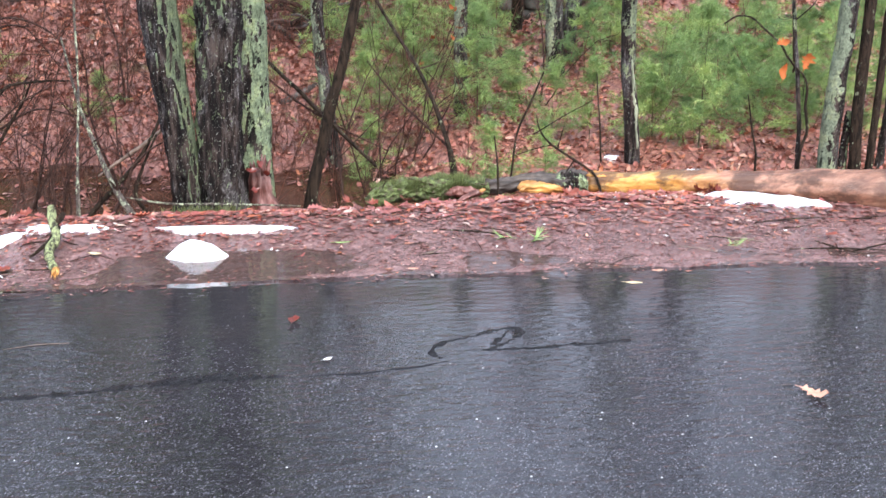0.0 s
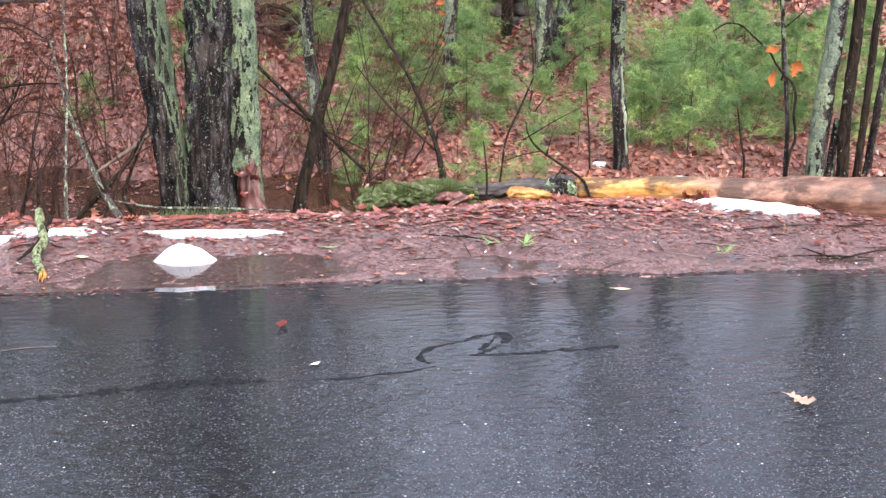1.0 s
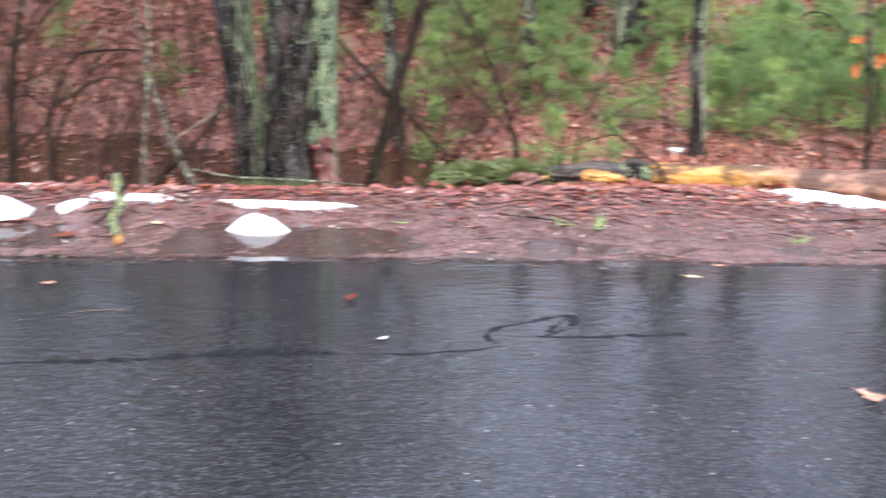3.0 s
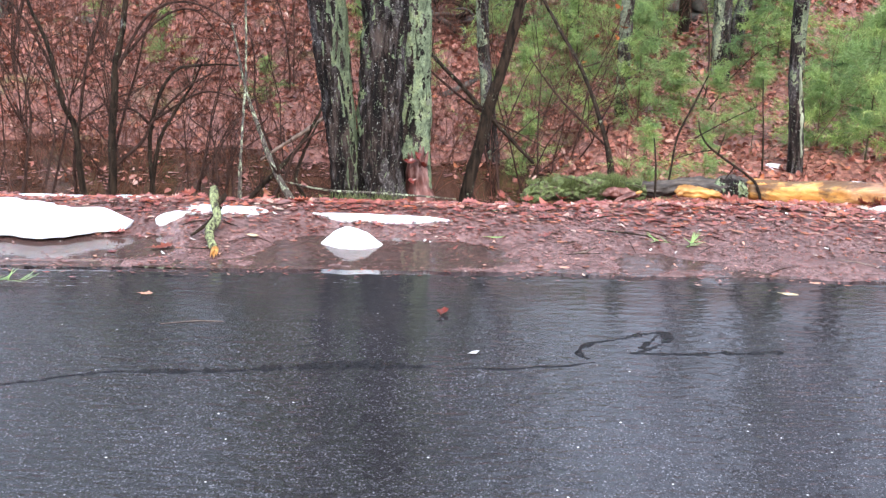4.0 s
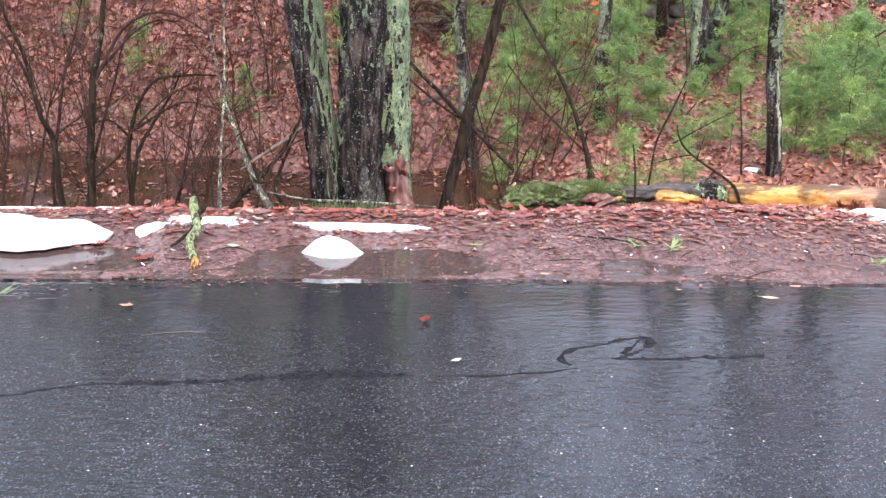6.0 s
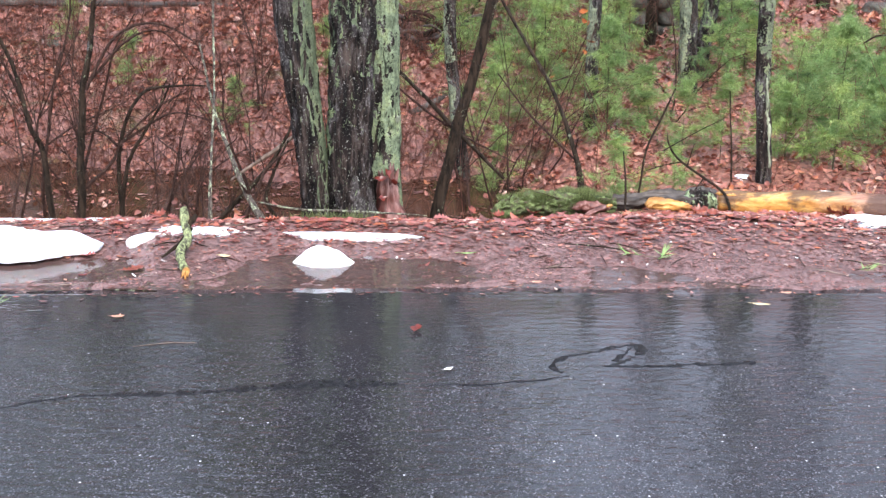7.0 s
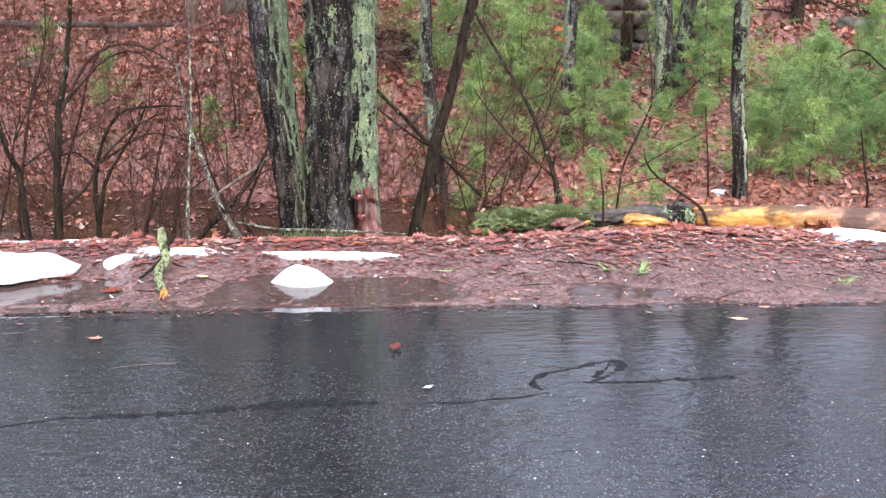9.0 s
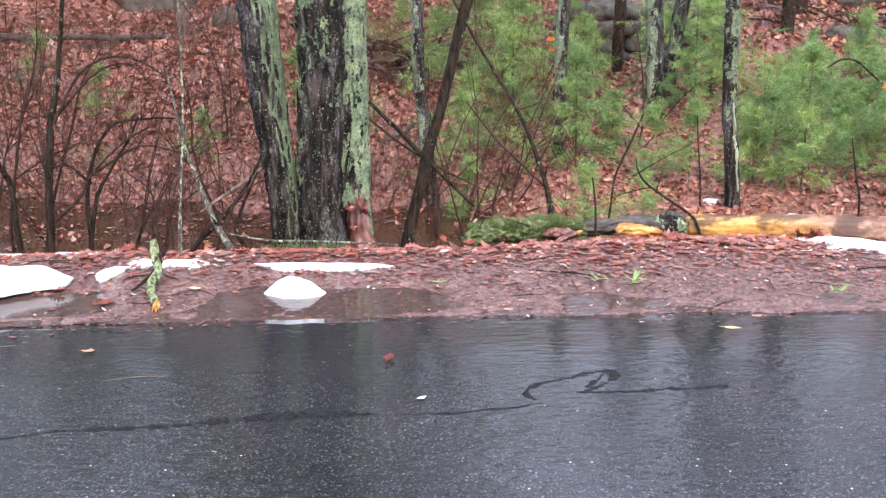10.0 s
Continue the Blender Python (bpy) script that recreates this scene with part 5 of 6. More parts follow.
def leafy_sapling(place, height, leaves, seed):
    """A small sapling that still holds withered orange leaves."""
    t = thing("leafy_sapling", place, "small sapling holding withered orange leaves", "sapling")
    rnd = random.Random(seed)
    g, tips = Geo(), []
    grow(g, (0, 0, -0.05), (0.1, 0, 1), height, 0.007, rnd, 2, 0.7, 0.0, 5, step=0.06, kids=3, tips=tips)
    stem = part("stem", g, TWIG_BARK, t)
    for i in range(leaves):
        p, d = tips[i % len(tips)]
        g = Geo()
        q = p + Vector((rnd.gauss(0, 0.03), rnd.gauss(0, 0.03), rnd.gauss(-0.02, 0.03)))
        leaf(g, pose(q.x, q.y, q.z, rnd.uniform(0, 90), rnd.uniform(-40, 40), rnd.uniform(0, 360)), rnd.uniform(0.06, 0.09), OVAL, 0.2, 0.2)
        part("leaf", g, ORANGE_LEAF, stem)


for i, (x, y, h, n) in enumerate([(-3.65, 13.8, 0.9, 16), (0.62, 9.3, 0.8, 12), (0.95, 10.0, 0.9, 10), (-1.1, 14.2, 0.9, 14)]):
    leafy_sapling((x, y, ground_z(x, y)), h, n, 30 + i)


def brush():
    """The haze of thin red-brown twigs over the forest floor."""
    rnd = random.Random(77)
    geo = Geo()
    for i in range(1500):
        y = rnd.uniform(7.6 if i % 3 == 0 else 8.9, 14.5)
        x = rnd.uniform(-0.34 * y, 0.16 * y) if i % 4 else rnd.uniform(-0.3 * y, 0.45 * y)
        z = ground_z(x, y)
        if z < POND_LEVEL - 0.06 and i % 3:
            continue
        grow(geo, (x, y, z - 0.02), (rnd.gauss(0, 0.35), rnd.gauss(0, 0.3), 1), rnd.uniform(0.35, 1.0), rnd.uniform(0.002, 0.0045), rnd, 2, 0.6, 0.0, 3, step=0.12, kids=2)
    for i in range(330):
        y = rnd.uniform(8.7, 9.6)
        x = rnd.uniform(-3.2, 0.9)
        z = max(ground_z(x, y), POND_LEVEL - 0.05)
        grow(geo, (x, y, z - 0.02), (rnd.gauss(0, 0.5), rnd.gauss(0, 0.4), 1), rnd.uniform(0.12, 0.4), rnd.uniform(0.002, 0.004), rnd, 1, 0.7, 0.0, 3, step=0.08, kids=3)
    for i in range(190):
        y = rnd.uniform(7.5, 8.8)
        x = rnd.uniform(-2.8, 0.9)
        z = max(ground_z(x, y), POND_LEVEL - 0.05)
        grow(geo, (x, y, z - 0.02), (rnd.gauss(0, 0.7), rnd.gauss(0, 0.4), 0.8), rnd.uniform(0.12, 0.42), rnd.uniform(0.0015, 0.0032), rnd, 1, 0.8, 0.02, 3, step=0.08, kids=3)
    tagged(part("brush", geo, BRUSH), "haze of thin bare red-brown twigs", "undergrowth", kind="stuff")


brush()

# a sapling that keeps a few orange leaves
s = slim_tree("thin dark sapling keeping a few orange leaves", [(3.065, 7.75, -0.125, 0.015), (3.045, 7.75, 0.224, 0.013), (2.997, 7.75, 0.562, 0.013), (2.951, 7.75, 0.891, 0.012)], TRUNK_BARK, 31, 0.002, 10, 3.0, branches=5, name="sapling")
f = Vector((3.065, 7.75, -0.125))
SPRAYS = [[(2.985, 7.74, 0.44, 0.007), (2.966, 7.68, 0.491, 0.007), (2.903, 7.65, 0.561, 0.006), (2.859, 7.65, 0.631, 0.006), (2.759, 7.65, 0.713, 0.006), (2.683, 7.65, 0.779, 0.005), (2.60, 7.65, 0.793, 0.005), (2.548, 7.65, 0.768, 0.005), (2.515, 7.65, 0.745, 0.002)],
          [(3.053, 7.72, -0.14, 0.010), (3.068, 7.72, -0.004, 0.009), (3.097, 7.72, 0.092, 0.009), (3.074, 7.72, 0.23, 0.008), (3.074, 7.72, 0.348, 0.008), (3.043, 7.72, 0.426, 0.007), (3.001, 7.73, 0.467, 0.006)],
          [(2.965, 7.74, 0.74, 0.005), (3.061, 7.7, 0.848, 0.004), (3.087, 7.7, 0.929, 0.002)], [(2.99, 7.74, 0.50, 0.005), (2.97, 7.72, 0.60, 0.004), (2.955, 7.7, 0.67, 0.003)]]
twigs = []
for path in SPRAYS:
    g = Geo()
    tube(g, [(*(Vector(p) - f), r) for *p, r in path], 7, 0.02, 0.002, 60, 0.008)
    twigs.append(part("branch", g, WET_BARK, s))
for x, y, z, tip, a, size, shape in ((2.872, 7.6, 0.476, 78, 74, 0.10, OVAL), (3.002, 7.6, 0.53, 78, 64, 0.105, OAK), (2.852, 7.6, 0.632, 50, 14, 0.085, OAK)):
    g = Geo()
    ragged_leaf(g, size, shape, x * 9, 0.4, 0.3)
    ob = part("leaf", g, ORANGE_LEAF, twigs[0], "withered orange oak leaf")
    ob.matrix_basis = pose(x - f.x, y - f.y, z - f.z, tip, 0, 0) @ Matrix.Rotation(radians(a), 4, "Z")


# ---- young pines ----
def pine_meshes(seed, height, needles, dense=1.0, width=0.0016, lean=0.45):
    """Meshes of a young pine: its stem, then each branch with soft sprays of long needles."""
    rnd = random.Random(seed)
    stem, out = Geo(), []
    bx, by = rnd.gauss(0, 0.06) * height, rnd.gauss(0, 0.06) * height
    tube(stem, [(0, 0, -0.1, 0.005 * height + 0.002), (bx * 0.3, by * 0.3, height * 0.5, 0.003 * height), (bx, by, height, 0.0015)], 7, 0.1)
    z = 0.12 * height
    while z < height:
        L = (0.62 * (1 - z / height) + 0.14) * height * lean
        k = rnd.randint(3, 5)
        a0 = rnd.uniform(0, 6.3)
        u = (z / height) ** 1.5
        for i in range(k):
            if rnd.random() < 0.25:
                continue
            a = a0 + 6.283 * i / k + rnd.gauss(0, 0.35)
            tips, geo = [], Geo()
            grow(geo, (bx * u, by * u, z + rnd.gauss(0, 0.02)), (math.cos(a), math.sin(a), rnd.uniform(-0.15, 0.5)), L * rnd.uniform(0.4, 1.45), 0.0026, rnd, 1, 0.75, 0.02, 3, step=0.06, kids=5, tips=tips)
            for p, d in tips:
                for c in range(5):
                    q = p - d * (0.034 * c)
                    for j in range(int(9 * dense)):
                        w = (d * 0.75 + Vector((rnd.gauss(0, 0.6), rnd.gauss(0, 0.6), rnd.gauss(0, 0.5)))).normalized()
                        e = q + w * rnd.uniform(0.035, 0.085) + Vector((0, 0, -0.012))
                        s = w.cross(Vector((rnd.gauss(0, 1), rnd.gauss(0, 1), rnd.gauss(0, 1)))).normalized() * width
                        geo.add([q - s, q + s, e], [(0, 1, 2)], 1)
            out.append(geo.mesh("branch", [PINE_TWIG, needles], False))
        z += rnd.uniform(0.10, 0.20) * max(0.6, height * 0.5)
    return [stem.mesh("trunk", PINE_TWIG)] + out


def pine(meshes, foot, turn, label, group="young pines", scale=1.0, name="young_pine"):
    t = thing(name, foot, label, "pine", group, turn=turn)
    t.scale = (scale,) * 3
    for i, me in enumerate(meshes):
        ob = new("branch" if i else "trunk", me)
        ob.parent = t
    return t


PINES = [pine_meshes(61, 1.5, NEEDLES, 1.5, 0.0019), pine_meshes(62, 1.1, NEEDLES, 1.4, 0.0019), pine_meshes(63, 0.85, NEEDLES_BLUE, 1.6, 0.0020, 0.85), pine_meshes(64, 0.6, NEEDLES, 1.2, 0.0018), pine_meshes(65, 0.75, NEEDLES, 0.9, 0.0016, 0.55), pine_meshes(67, 0.8, NEEDLES_BLUE, 1.5, 0.0018, 0.8), pine_meshes(68, 0.7, NEEDLES, 1.4, 0.0018, 0.9)]
for i, (k, x, y, s) in enumerate([(4, 1.18, 7.55, 0.62), (4, 1.5, 7.6, 0.5), (4, 0.35, 9.6, 0.6), (4, -0.7, 11.2, 0.6), (4, -1.3, 9.9, 0.5), (4, -2.2, 10.8, 0.6), (4, 0.2, 12.4, 0.8), (4, -3.0, 12.4, 0.7), (4, 0.7, 10.2, 0.8), (4, -0.2, 13.4, 0.8), (4, 1.75, 8.7, 0.7), (3, 1.55, 9.3, 0.8), (4, 2.0, 8.7, 0.7), (2, 2.75, 9.5, 0.85),  (2, 2.9, 9.2, 0.75), (2, 3.25, 9.4, 0.75), (2, 3.6, 9.8, 0.75),
                                  (2, 3.05, 10.4, 0.8), (1, 2.65, 10.9, 0.8), (2, 3.9, 10.6, 0.7), (1, 1.55, 11.2, 0.8), (1, 1.0, 10.3, 1.0), (2, 4.3, 9.4, 0.75), (1, 2.45, 11.8, 0.9), (1, 2.65, 8.4, 0.9), (1, 3.4, 8.6, 0.8), (1, 3.95, 8.7, 0.9), (0, 1.2, 12.2, 1.2), (2, 2.75, 8.9, 0.75), (2, 3.15, 8.8, 0.7), (2, 4.2, 10.2, 0.75), (2, 3.5, 11.2, 0.7), (2, 4.7, 11.0, 0.7), (2, 3.05, 9.9, 0.75), (2, 3.45, 10.3, 0.75), (2, 4.0, 9.8, 0.75), (1, 1.3, 9.0, 0.8), (0, 0.8, 11.4, 1.0), (2, 3.3, 9.0, 0.6), (2, 2.95, 9.7, 0.7), (2, 3.75, 10.0, 0.7), (2, 4.4, 10.6, 0.7), (2, 3.4, 10.7, 0.75), (2, 4.0, 11.3, 0.7), (0, 2.45, 10.6, 0.9), (3, 2.4, 8.6, 0.9), (2, 3.8, 9.2, 0.8)]):
    pine(PINES[(k, 5, 6)[i % 3] if k == 2 else k], (x, y, ground_z(x, y)), 47 * i, "young white pine with soft green needles", scale=s * (0.8 if k == 2 else 1.0))
for i, (x, y, k, sc) in enumerate([(0.62, 9.9, 4, 0.75), (0.95, 10.6, 3, 0.85), (1.35, 10.2, 4, 0.8), (0.45, 11.4, 4, 0.9), (1.0, 9.1, 4, 0.7), (1.55, 10.9, 3, 0.9), (0.85, 12.2, 4, 1.0), (0.55, 8.7, 4, 0.6), (1.75, 11.6, 3, 0.9), (-0.15, 10.6, 4, 0.6)]):
    pine(PINES[k], (x, y, ground_z(x, y)), 83 * i, "young white pine with sparse green needles", scale=sc)
rnd = random.Random(301)
for i in range(13):
    y = rnd.uniform(8.7, 11.8)
    x = rnd.uniform(0.17, 0.40) * y
    if abs(x / y - 0.203) < 0.02 or abs(x / y - 0.262) < 0.012:
        continue
    pine(PINES[(3, 5, 6, 4)[i % 4]], (x, y, ground_z(x, y)), 61 * i, "young white pine with soft green needles", scale=rnd.uniform(0.45, 0.8))

# ---- leaf on road ----
def lone_leaf(x, y, z, size, turn, material, label, outline=OAK, fold=0.06, curl=0.06, category="leaf", tip=0):
    g = Geo()
    ragged_leaf(g, size, outline, x * 7.7 + y, fold, curl)
    ob = tagged(part("fallen_leaf", g, material), label, category, "single leaves on the road")
    ob.matrix_basis = pose(x, y, z, tip, 0, turn)
    return ob


lone_leaf(1.81, 4.24, 0.012, 0.108, -38, TAN_LEAF, "wet tan oak leaf lying on the asphalt", OAK, 0.05, 0.14, tip=6)
lone_leaf(0.14, 4.74, 0.006, 0.044, 35, PALE_LEAF, "small pale leaf lying on the asphalt", OVAL)
lone_leaf(0.02, 5.14, 0.006, 0.085, 82, RED_LEAF, "dark red curled leaf lying on the asphalt", OVAL, 0.3, 0.1, tip=6)
lone_leaf(1.47, 5.44, 0.004, 0.078, -18, YELLOW_LEAF, "narrow yellow leaf lying on the asphalt", NARROW)
lone_leaf(-1.19, 5.29, 0.004, 0.055, 0, TAN_LEAF, "tan leaf lying on the asphalt")
lone_leaf(-1.25, 5.91, -0.004, 0.11, 25, RUST_LEAF, "red leaf floating in the puddle")
lone_leaf(0.26, 6.03, 0.035, 0.09, 5, GREEN_LEAF, "green leaf lying on brown litter", NARROW)
lone_leaf(-0.85, 6.00, 0.03, 0.06, -10, YELLOW_LEAF, "yellow leaf lying on brown litter", OVAL)


lone_leaf(-1.45, 5.82, -0.008, 0.05, 40, RED_LEAF, "dark red leaf lying at the puddle edge", OVAL, 0.3, 0.2)
lone_leaf(1.62, 5.60, 0.0, 0.055, 10, TAN_LEAF, "tan leaf lying at the road edge", OVAL)
lone_leaf(2.55, 5.95, 0.025, 0.08, 30, RUST_LEAF, "red leaf lying on wet litter")
lone_leaf(0.55, 5.72, 0.005, 0.05, -5, TAN_LEAF, "tan leaf lying at the road edge", OVAL)


for x, y, z, size, turn, m, tip in ((-0.129, 6.88, 0.185, 0.09, 70, RED_LEAF, 60), (-0.160, 6.87, 0.158, 0.07, 20, RED_LEAF, 40), (-0.105, 6.87, 0.145, 0.085, 110, RED_LEAF, 65), (-0.150, 6.84, 0.065, 0.06, 40, RED_LEAF, 45)):
    lone_leaf(x, y, z, size, turn, m, "dark red leaf caught on the torn stump", OVAL, 0.2, 0.25, tip=tip)
for x, y, z, size, turn, m, tip in ((1.44, 6.66, 0.06, 0.095, 10, RUST_LEAF, 35), (1.49, 6.63, 0.05, 0.09, 60, RUST_LEAF, 30), (2.17, 6.66, 0.07, 0.11, 80, RUST_LEAF, 60), (2.22, 6.64, 0.06, 0.10, 20, RED_LEAF, 45), (2.12, 6.66, 0.05, 0.09, 130, RUST_LEAF, 40), (2.98, 6.42, 0.06, 0.10, 15, RUST_LEAF, 40), (3.05, 6.40, 0.05, 0.10, 70, RED_LEAF, 35),
                                (0.43, 6.60, 0.05, 0.07, 12, RUST_LEAF, 25), (1.27, 6.63, 0.05, 0.07, 33, RUST_LEAF, 25), (0.72, 6.52, 0.045, 0.08, 50, RUST_LEAF, 20), (-1.25, 6.58, 0.05, 0.08, 20, RUST_LEAF, 25), (0.30, 6.64, 0.05, 0.075, 75, RUST_LEAF, 30), (0.60, 6.63, 0.05, 0.08, 140, RUST_LEAF, 25)):
    lone_leaf(x, y, z, size, turn, m, "large rust-red oak leaf curled on the bank", OAK, 0.25, 0.25, tip=tip)


def sprig(place, turn, blades, length, label, seed):
    """A torn-off tuft of green needles."""
    t = thing("pine_sprig", place, label, "sprig", turn=turn)
    rnd = random.Random(seed)
    g = Geo()
    tube(g, [(-length * 0.5, 0, 0.003, 0.002), (0, 0, 0.006, 0.002), (length * 0.4, 0.01, 0.004, 0.001)], 5, 0.02)
    part("twig", g, TWIG_BARK, t)
    for i in range(blades):
        g = Geo()
        p = Vector((rnd.uniform(-0.5, 0.4) * length, 0, 0.005))
        w = Vector((rnd.uniform(0.2, 1), rnd.gauss(0, 0.6), rnd.uniform(0, 0.5))).normalized() * rnd.uniform(0.05, 0.09)
        s = w.cross(Vector((0, 0, 1))).normalized() * 0.003
        g.add([p - s, p + s, p + w * 0.6 + s * 0.8, p + w, p + w * 0.6 - s * 0.8], [(0, 1, 2, 3, 4)])
        part("needle", g, GREEN_LEAF, t)


sprig((-1.78, 5.40, 0.002), 5, 16, 0.16, "green pine sprig lying on the road edge", 1)
sprig((1.15, 6.03, 0.02), 60, 12, 0.10, "green pine sprig on brown litter", 2)
sprig((1.02, 6.06, 0.02), 170, 8, 0.09, "green pine sprig on brown litter", 3)
sprig((2.05, 5.88, 0.01), 10, 8, 0.10, "green pine sprig at the puddle edge", 4)

# twigs lying on the bank
rnd = random.Random(17)
for i in range(46):
    x, y = rnd.uniform(-2.0, 3.2), rnd.uniform(5.66, 6.5)
    a, L = rnd.gauss(0, 0.6), rnd.uniform(0.06, 0.26)
    dx, dy = L * math.cos(a), L * math.sin(a) * 0.6
    z0, z1 = ground_z(x, y) + 0.010, ground_z(x + dx, y + dy) + 0.010
    zm = max(ground_z(x + dx / 2, y + dy / 2) + 0.010, (z0 + z1) / 2)
    stick("fallen_twig", [(x, y, z0, 0.0015), (x + dx / 2, y + dy / 2 + rnd.gauss(0, 0.012), zm, rnd.uniform(0.002, 0.004)), (x + dx, y + dy, z1, 0.001)], (WET_BARK, TWIG_BARK, BLEACHED)[i % 3],
          ("dark wet twig lying on the leaf litter", "thin brown twig lying on the leaf litter", "pale bare twig lying on the leaf litter")[i % 3], "twig", 5, 0.0, i)
for i, (x0, y0, x1, y1) in enumerate([(2.3, 5.83, 2.75, 5.78), (2.45, 5.90, 2.62, 5.74), (2.6, 5.8, 3.0, 5.9), (0.72, 6.2, 1.02, 6.12), (2.25, 6.15, 2.65, 6.2), (-0.35, 5.60, 0.05, 5.65)]):
    stick("fallen_twig", [(x0, y0, ground_z(x0, y0) + 0.015, 0.003), ((x0 + x1) / 2, (y0 + y1) / 2 + 0.01, ground_z((x0 + x1) / 2, (y0 + y1) / 2) + 0.02, 0.004), (x1, y1, ground_z(x1, y1) + 0.015, 0.002)], WET_BARK, "dark wet twig lying by the road edge", "twig", 6, 0.001, 60 + i, 1, 0.5, 0.08)


def grass_tuft(x, y, seed, n=80, tall=0.10):
    rnd = random.Random(seed)
    g = Geo()
    for i in range(n):
        p = Vector((rnd.gauss(0, 0.04), rnd.gauss(0, 0.025), -0.01))
        w = Vector((rnd.gauss(0, 0.5), rnd.gauss(0, 0.4), 1)).normalized() * tall * rnd.uniform(0.4, 1.1)
        g.add([p + Vector((-0.002, 0, 0)), p + Vector((0.002, 0, 0)), p + w * 0.6 + Vector((0.0015, 0, 0)), p + w + Vector((0, 0, -0.01)), p + w * 0.6 - Vector((0.0015, 0, 0))], [(0, 1, 2, 3, 4)])
    ob = tagged(part("moss_clump", g, MOSS_TUFT), "green moss and grass at the foot of the oaks", "moss", "moss at the oak feet", "stuff")
    ob.matrix_basis = pose(x, y, ground_z(x, y))


for i, (x, y) in enumerate([(-0.58, 6.74), (-0.50, 6.73), (-0.42, 6.74), (-0.30, 6.73), (-0.36, 6.72), (-0.70, 6.85), (-0.85, 6.78), (0.02, 6.95), (0.3, 6.95), (0.22, 6.9), (-0.99, 7.02), (-0.95, 7.06), (-1.02, 7.08), (-0.47, 6.72), (-0.27, 6.72), (0.40, 6.92), (0.36, 6.96)]):
    grass_tuft(x, y, 200 + i)

# ---- forest floor ----
def rock(place, size, turn, seed, label="grey boulder with green lichen, half buried"):
    g = Geo()
    verts, faces = [], []
    n, m = 20, 12
    for i in range(m + 1):
        th = math.pi * i / m
        for j in range(n):
            ph = 2 * math.pi * j / n
            d = Vector((math.sin(th) * math.cos(ph), math.sin(th) * math.sin(ph), math.cos(th)))
            box = 1 / max(abs(d.x), abs(d.y), abs(d.z)) ** 0.45
            r = box * (0.85 + 0.22 * noise.noise(d * 1.7 + Vector((seed, 0, 0))) + 0.07 * noise.noise(d * 6 + Vector((seed, 3, 0))))
            verts.append((d.x * r * size[0], d.y * r * size[1], d.z * r * size[2]))
    for i in range(m):
        for j in range(n):
            k = (j + 1) % n
            faces.append((i * n + j, (i + 1) * n + j, (i + 1) * n + k, i * n + k))
    g.add(verts, faces)
    ob = tagged(part("boulder", g, ROCK), label, "rock")
    ob.matrix_basis = pose(*place, 0, 0, turn)


for i, (x, y, sx, sy, sz, turn) in enumerate([(-1.6, 16.6, 0.5, 0.35, 0.30, 10), (-2.5, 15.9, 0.55, 0.4, 0.32, 30), (-1.5, 14.6, 0.3, 0.25, 0.2, 0), (3.05, 13.1, 0.30, 0.3, 0.13, 5), (3.15, 14.3, 0.34, 0.3, 0.14, -5), (3.7, 15.4, 0.4, 0.3, 0.14, 0),
                                            (5.3, 15.3, 0.5, 0.4, 0.3, 15), (4.5, 15.0, 0.3, 0.3, 0.25, 40), (-3.35, 12.6, 0.22, 0.2, 0.09, 0)]):
    rock((x, y, ground_z(x, y) + sz * 0.3), (sx, sy, sz), turn, 3.1 * i)


def stone_slab(lx, ly, lz, seed, parent, place, turn):
    """A long, weathered slab of stone with worn edges, lying flat."""
    g, nu, nv = Geo(), 26, 20
    verts = []
    for i in range(nu + 1):
        u = -1 + 2 * i / nu
        end = max(0.02, 1 - abs(u) ** 9) ** 0.5
        for j in range(nv):
            a = 2 * math.pi * j / nv
            cy, cz = math.cos(a), math.sin(a)
            y = math.copysign(abs(cy) ** 0.45, cy) * end
            z = math.copysign(abs(cz) ** 0.45, cz) * end
            p = Vector((u * lx, y * ly, z * lz))
            w = noise.noise(p * 3.5 + Vector((seed, 0, 0))) * 0.32 + noise.noise(p * 13 + Vector((0, seed, 0))) * 0.26
            verts.append((p.x + 0.06 * w, p.y * (1 + w), p.z * (1 + 0.8 * w)))
    faces = [(i * nv + j, i * nv + (j + 1) % nv, (i + 1) * nv + (j + 1) % nv, (i + 1) * nv + j) for i in range(nu) for j in range(nv)]
    faces += [tuple(range(nv)), tuple(nu * nv + j for j in reversed(range(nv)))]
    g.add(verts, faces)
    ob = part("stone", g, ROCK, parent)
    ob.matrix_basis = pose(*place, 0, 0, turn)


def stone_wall(x0, x1, y, courses):
    """A low tumbled wall of long slabs at the foot of the hill."""
    rnd = random.Random(77)
    foot = min(ground_z(x0 + (x1 - x0) * k / 6, y) for k in range(7)) - 0.03
    wall = thing("stone_wall", ((x0 + x1) / 2, y, foot), "low tumbled wall of grey lichened stone slabs below the hill", "wall")
    top = 0.0
    for c in range(courses):
        thick = rnd.uniform(0.062, 0.078)
        x = x0 + rnd.uniform(-0.15, 0.1)
        while x < x1 - 0.15:
            half = rnd.uniform(0.26, 0.48)
            stone_slab(half, rnd.uniform(0.15, 0.19), thick * rnd.uniform(0.85, 1.0), rnd.uniform(0, 50), wall,
                       (x + half - (x0 + x1) / 2, 0.07 * c + rnd.uniform(-0.04, 0.04), top + thick), rnd.uniform(-5, 5))
            x += 2 * half + rnd.uniform(0.0, 0.05)
        top += 2 * thick * 0.97


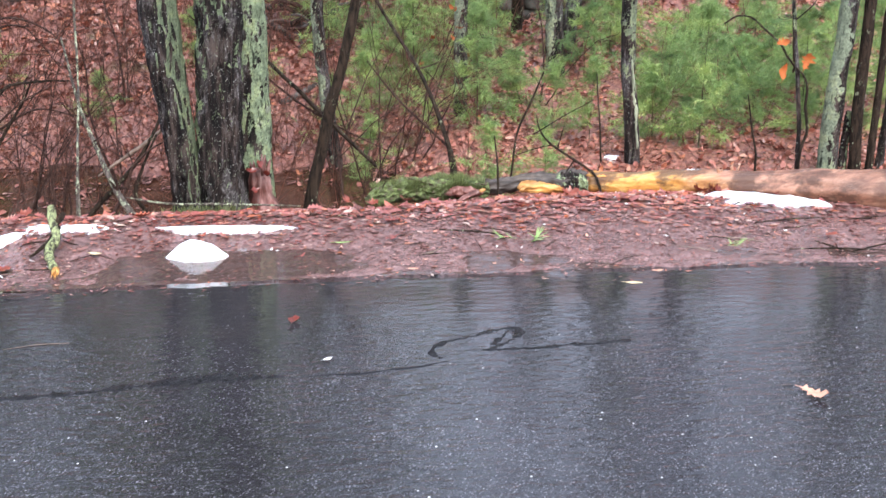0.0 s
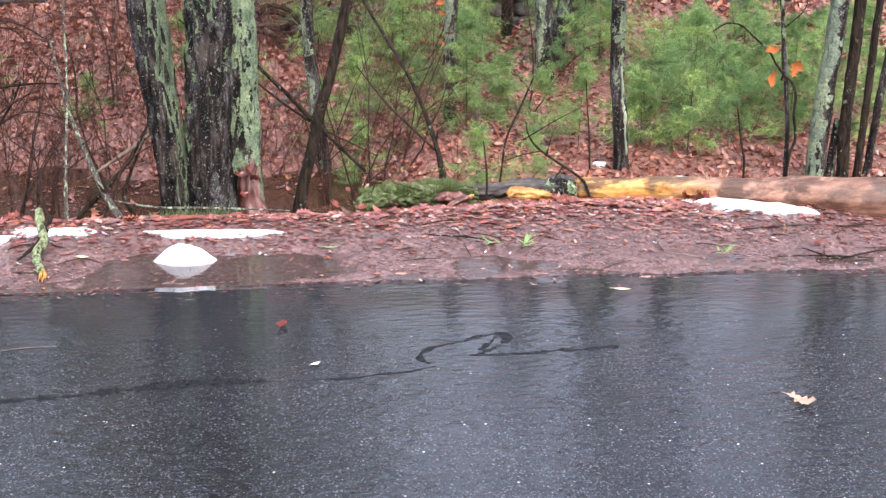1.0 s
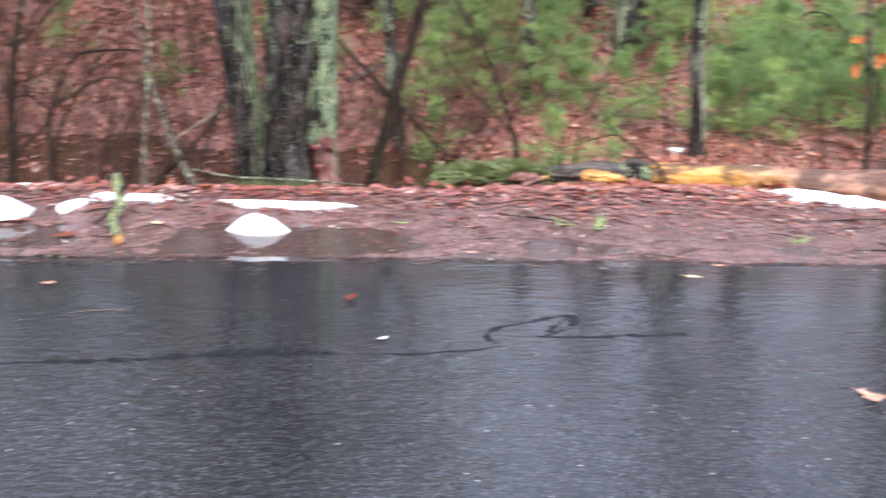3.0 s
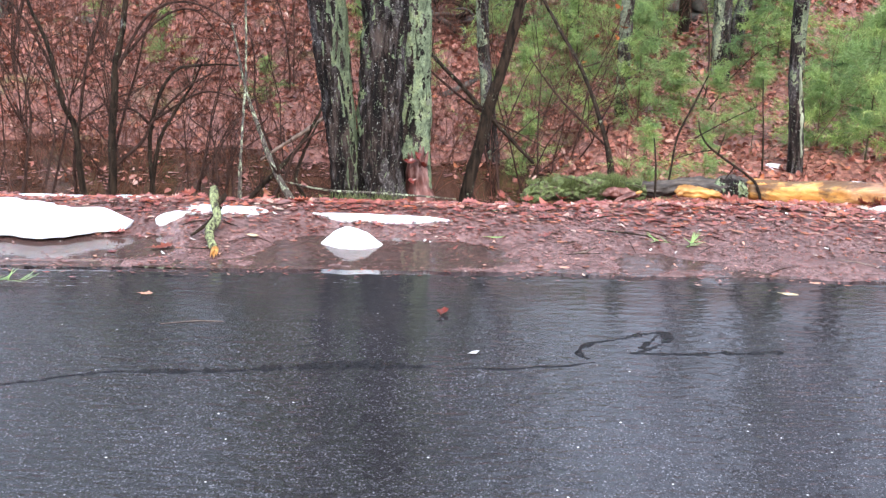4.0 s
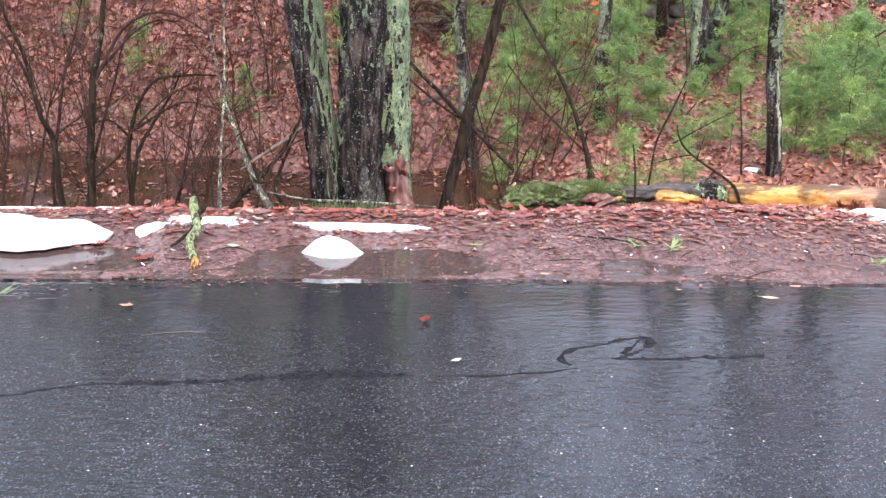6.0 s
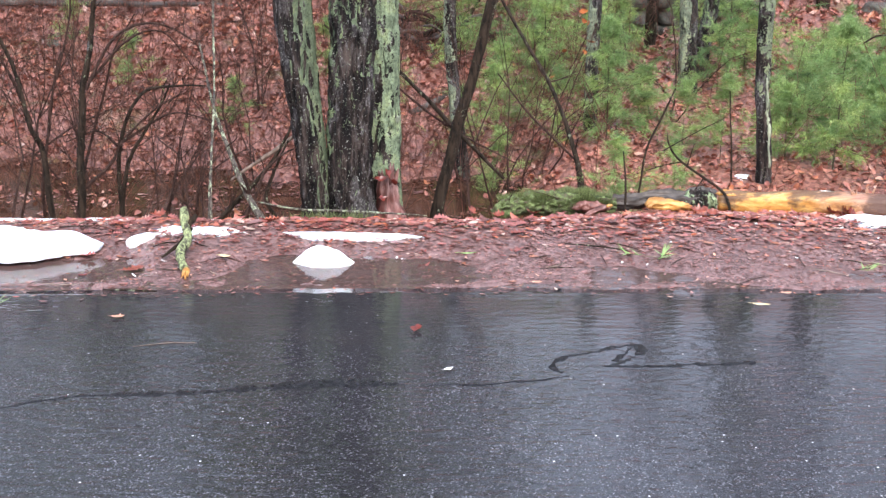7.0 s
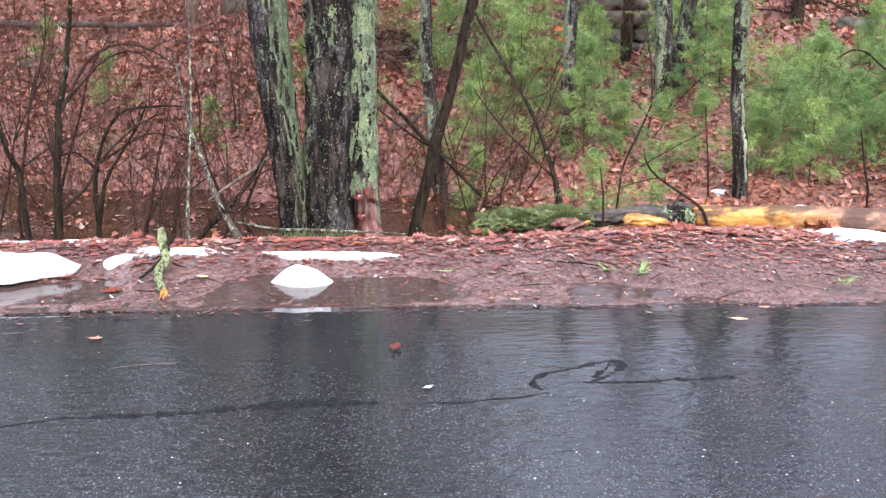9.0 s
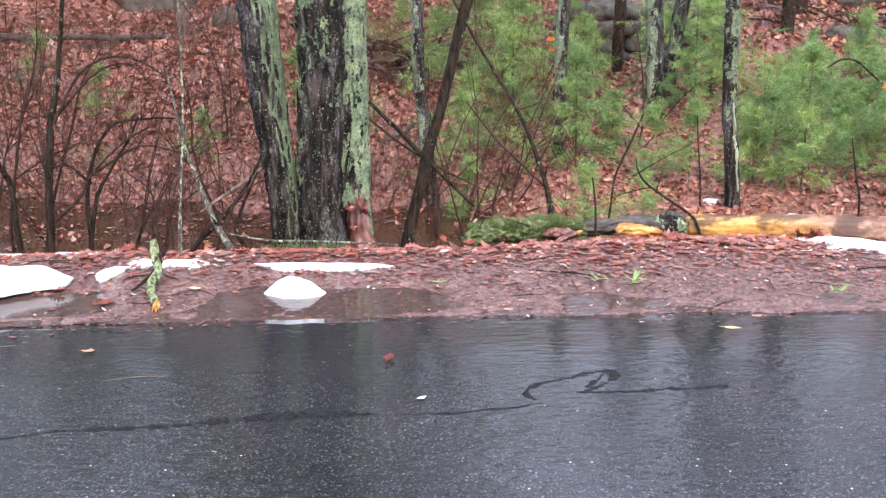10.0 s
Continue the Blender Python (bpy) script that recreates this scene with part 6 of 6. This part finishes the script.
stone_wall(1.55, 2.75, 12.5, 4)
for i, (x, y, sx, sy, sz, turn) in enumerate([(4.5, 13.2, 0.24, 0.22, 0.13, 20), (4.9, 13.3, 0.26, 0.22, 0.16, -15)]):
    rock((x, y, ground_z(x, y) + sz * 0.3), (sx, sy, sz), turn, 40 + 2.7 * i)


def lying_log(a, b, r, bark, label, seed):
    za, zb = ground_z(*a) + r * 0.7, ground_z(*b) + r * 0.7
    t = thing("lying_log", (a[0], a[1], za), label, "log")
    g = Geo()
    dx, dy, dz = b[0] - a[0], b[1] - a[1], zb - za
    tube(g, [(0, 0, 0, r), (dx * 0.35, dy * 0.35, dz * 0.35, r * 0.95), (dx * 0.7, dy * 0.7, dz * 0.7, r * 0.8), (dx, dy, dz, r * 0.6)], 14, 0.06, r * 0.15, 20, 0.02, seed=seed)
    part("trunk", g, bark, t)


lying_log((-4.3, 13.6), (-1.7, 13.3), 0.035, GREY_WOOD, "thin grey log lying on the hillside", 1)
# Three dark log shapes added to draw the shadow lines of the ledge.
lying_log((1.62, 12.1), (2.30, 12.15), 0.05, WET_BARK, "dark log-shaped bar for a shadow line of the ledge", 2)
lying_log((1.78, 13.1), (2.75, 13.0), 0.05, WET_BARK, "dark log-shaped bar for a shadow line of the ledge", 3)
lying_log((2.80, 12.9), (3.35, 12.95), 0.06, WET_BARK, "dark log-shaped bar for a shadow line of the ledge", 4)
lying_log((-0.80, 10.3), (-1.35, 10.6), 0.018, WET_BARK, "dark branch lying on the hillside", 5)
lying_log((0.1, 11.6), (0.9, 11.0), 0.03, WET_BARK, "dark branch lying on the hillside", 6)
lying_log((4.1, 11.8), (5.4, 12.4), 0.05, WET_BARK, "dark branch lying on the hillside", 7)
lying_log((0.0, 10.4), (0.5, 10.9), 0.03, GREY_WOOD, "grey rotting branch by the pond", 8)


def brush_pile(x, y, count, spread, seed):
    """A tangle of dark dead branches on the hillside."""
    t = thing("brush_pile", (x, y, ground_z(x, y)), "tangled pile of dark dead branches on the hillside", "branches")
    rnd = random.Random(seed)
    for i in range(count):
        a, L = rnd.uniform(0, 6.28), rnd.uniform(0.4, 1.1) * spread
        p = Vector((rnd.gauss(0, 0.28) * spread, rnd.gauss(0, 0.2) * spread, rnd.uniform(-0.02, 0.10)))
        d = Vector((math.cos(a), math.sin(a) * 0.6, rnd.uniform(-0.1, 0.55))) * L
        r = rnd.choice((0.010, 0.014, 0.02, 0.034)) * spread
        g = Geo()
        tube(g, [(*p, r), (*(p + d * 0.5 + Vector((0, 0, rnd.uniform(0, 0.08)))), r * 0.85), (*(p + d), r * 0.4)], 7, 0.05, r * 0.2, 30, 0.03, seed=i)
        part("branch", g, (WET_BARK, TWIG_BARK, GREY_WOOD)[i % 3], t)


brush_pile(0.30, 12.0, 26, 0.75, 5)
brush_pile(0.05, 12.6, 16, 0.7, 6)
brush_pile(4.75, 13.6, 22, 0.9, 7)

# ---- unseen woods on the hill and across the road, added for the reflections ----
def wood_tree(seed, height, r):
    t = thing("bare_tree", (0, 0, 0), "tall bare leafless tree added in the woods out of view", "tree", "woods round the road")
    rnd = random.Random(seed)
    g = Geo()
    tube(g, [(0, 0, -0.4, r * 1.3), (0.05, 0, 1, r), (rnd.gauss(0, 0.2), 0.1, height * 0.5, r * 0.8), (rnd.gauss(0, 0.3), rnd.gauss(0, 0.3), height, r * 0.15)], 9, 0.6)
    part("trunk", g, OAK_BARK_DARK, t)
    g = Geo()
    for i in range(13):
        a, h = rnd.uniform(0, 6.28), height * rnd.uniform(0.3, 0.95)
        grow(g, (0, 0, h), (math.cos(a), math.sin(a), rnd.uniform(0.3, 1.0)), (height * 1.05 - h) * rnd.uniform(0.3, 0.5) + 0.5, r * 0.4 * (1.2 - h / height), rnd, 2, 0.7, 0.0, 3, step=0.4, kids=4)
    part("crown", g, OAK_BARK_DARK, t)
    return t


WOODS = [wood_tree(81, 13, 0.16), wood_tree(82, 15, 0.20), wood_tree(83, 11, 0.12)]
rnd = random.Random(90)
spots = []
while len(spots) < 78:
    if len(spots) < 54:
        y = rnd.uniform(16.5, 46)
        x = rnd.uniform(-0.7 * y, 0.6 * y) if len(spots) < 40 else rnd.uniform(-0.12 * y, 0.07 * y)
        # Keeps two gaps free so that streaks of sky reflect in the wet road.
        if abs(x - 0.137 * y) < 2.2 + 0.03 * y or abs(x + 0.33 * y) < 1.2 + 0.03 * y:
            continue
    else:
        a, d = rnd.uniform(math.pi * 0.95, math.pi * 2.05), rnd.uniform(9, 40)
        x, y = d * math.cos(a) * 1.3, d * math.sin(a) - 2
    spots.append((x, y))
for i, (x, y) in enumerate(spots):
    m = pose(x, y, ground_z(x, y), 0, 0, rnd.uniform(0, 360))
    if i < 3:
        WOODS[i].matrix_basis = m
    else:
        copy_thing(WOODS[i % 3], m)
# Unseen pines added to block parts of the sky that the road reflects.
TALL = pine_meshes(66, 1.9, NEEDLES_BLUE, 0.9, 0.005, 0.34)
for i, (x, y, sc) in enumerate([(1.7, 29, 6.0), (-3.2, 20, 5.2), (-1.8, 24, 6), (14, 20, 5), (-7, 22, 5.5), (-12, 26, 6), (13, 25, 6)]):
    pine(TALL, (x, y, ground_z(x, y)), 63 * i, "unseen tall white pine added to darken the reflected sky", "tall pines on the hillside", sc, "tall_pine")

scatter_litter()
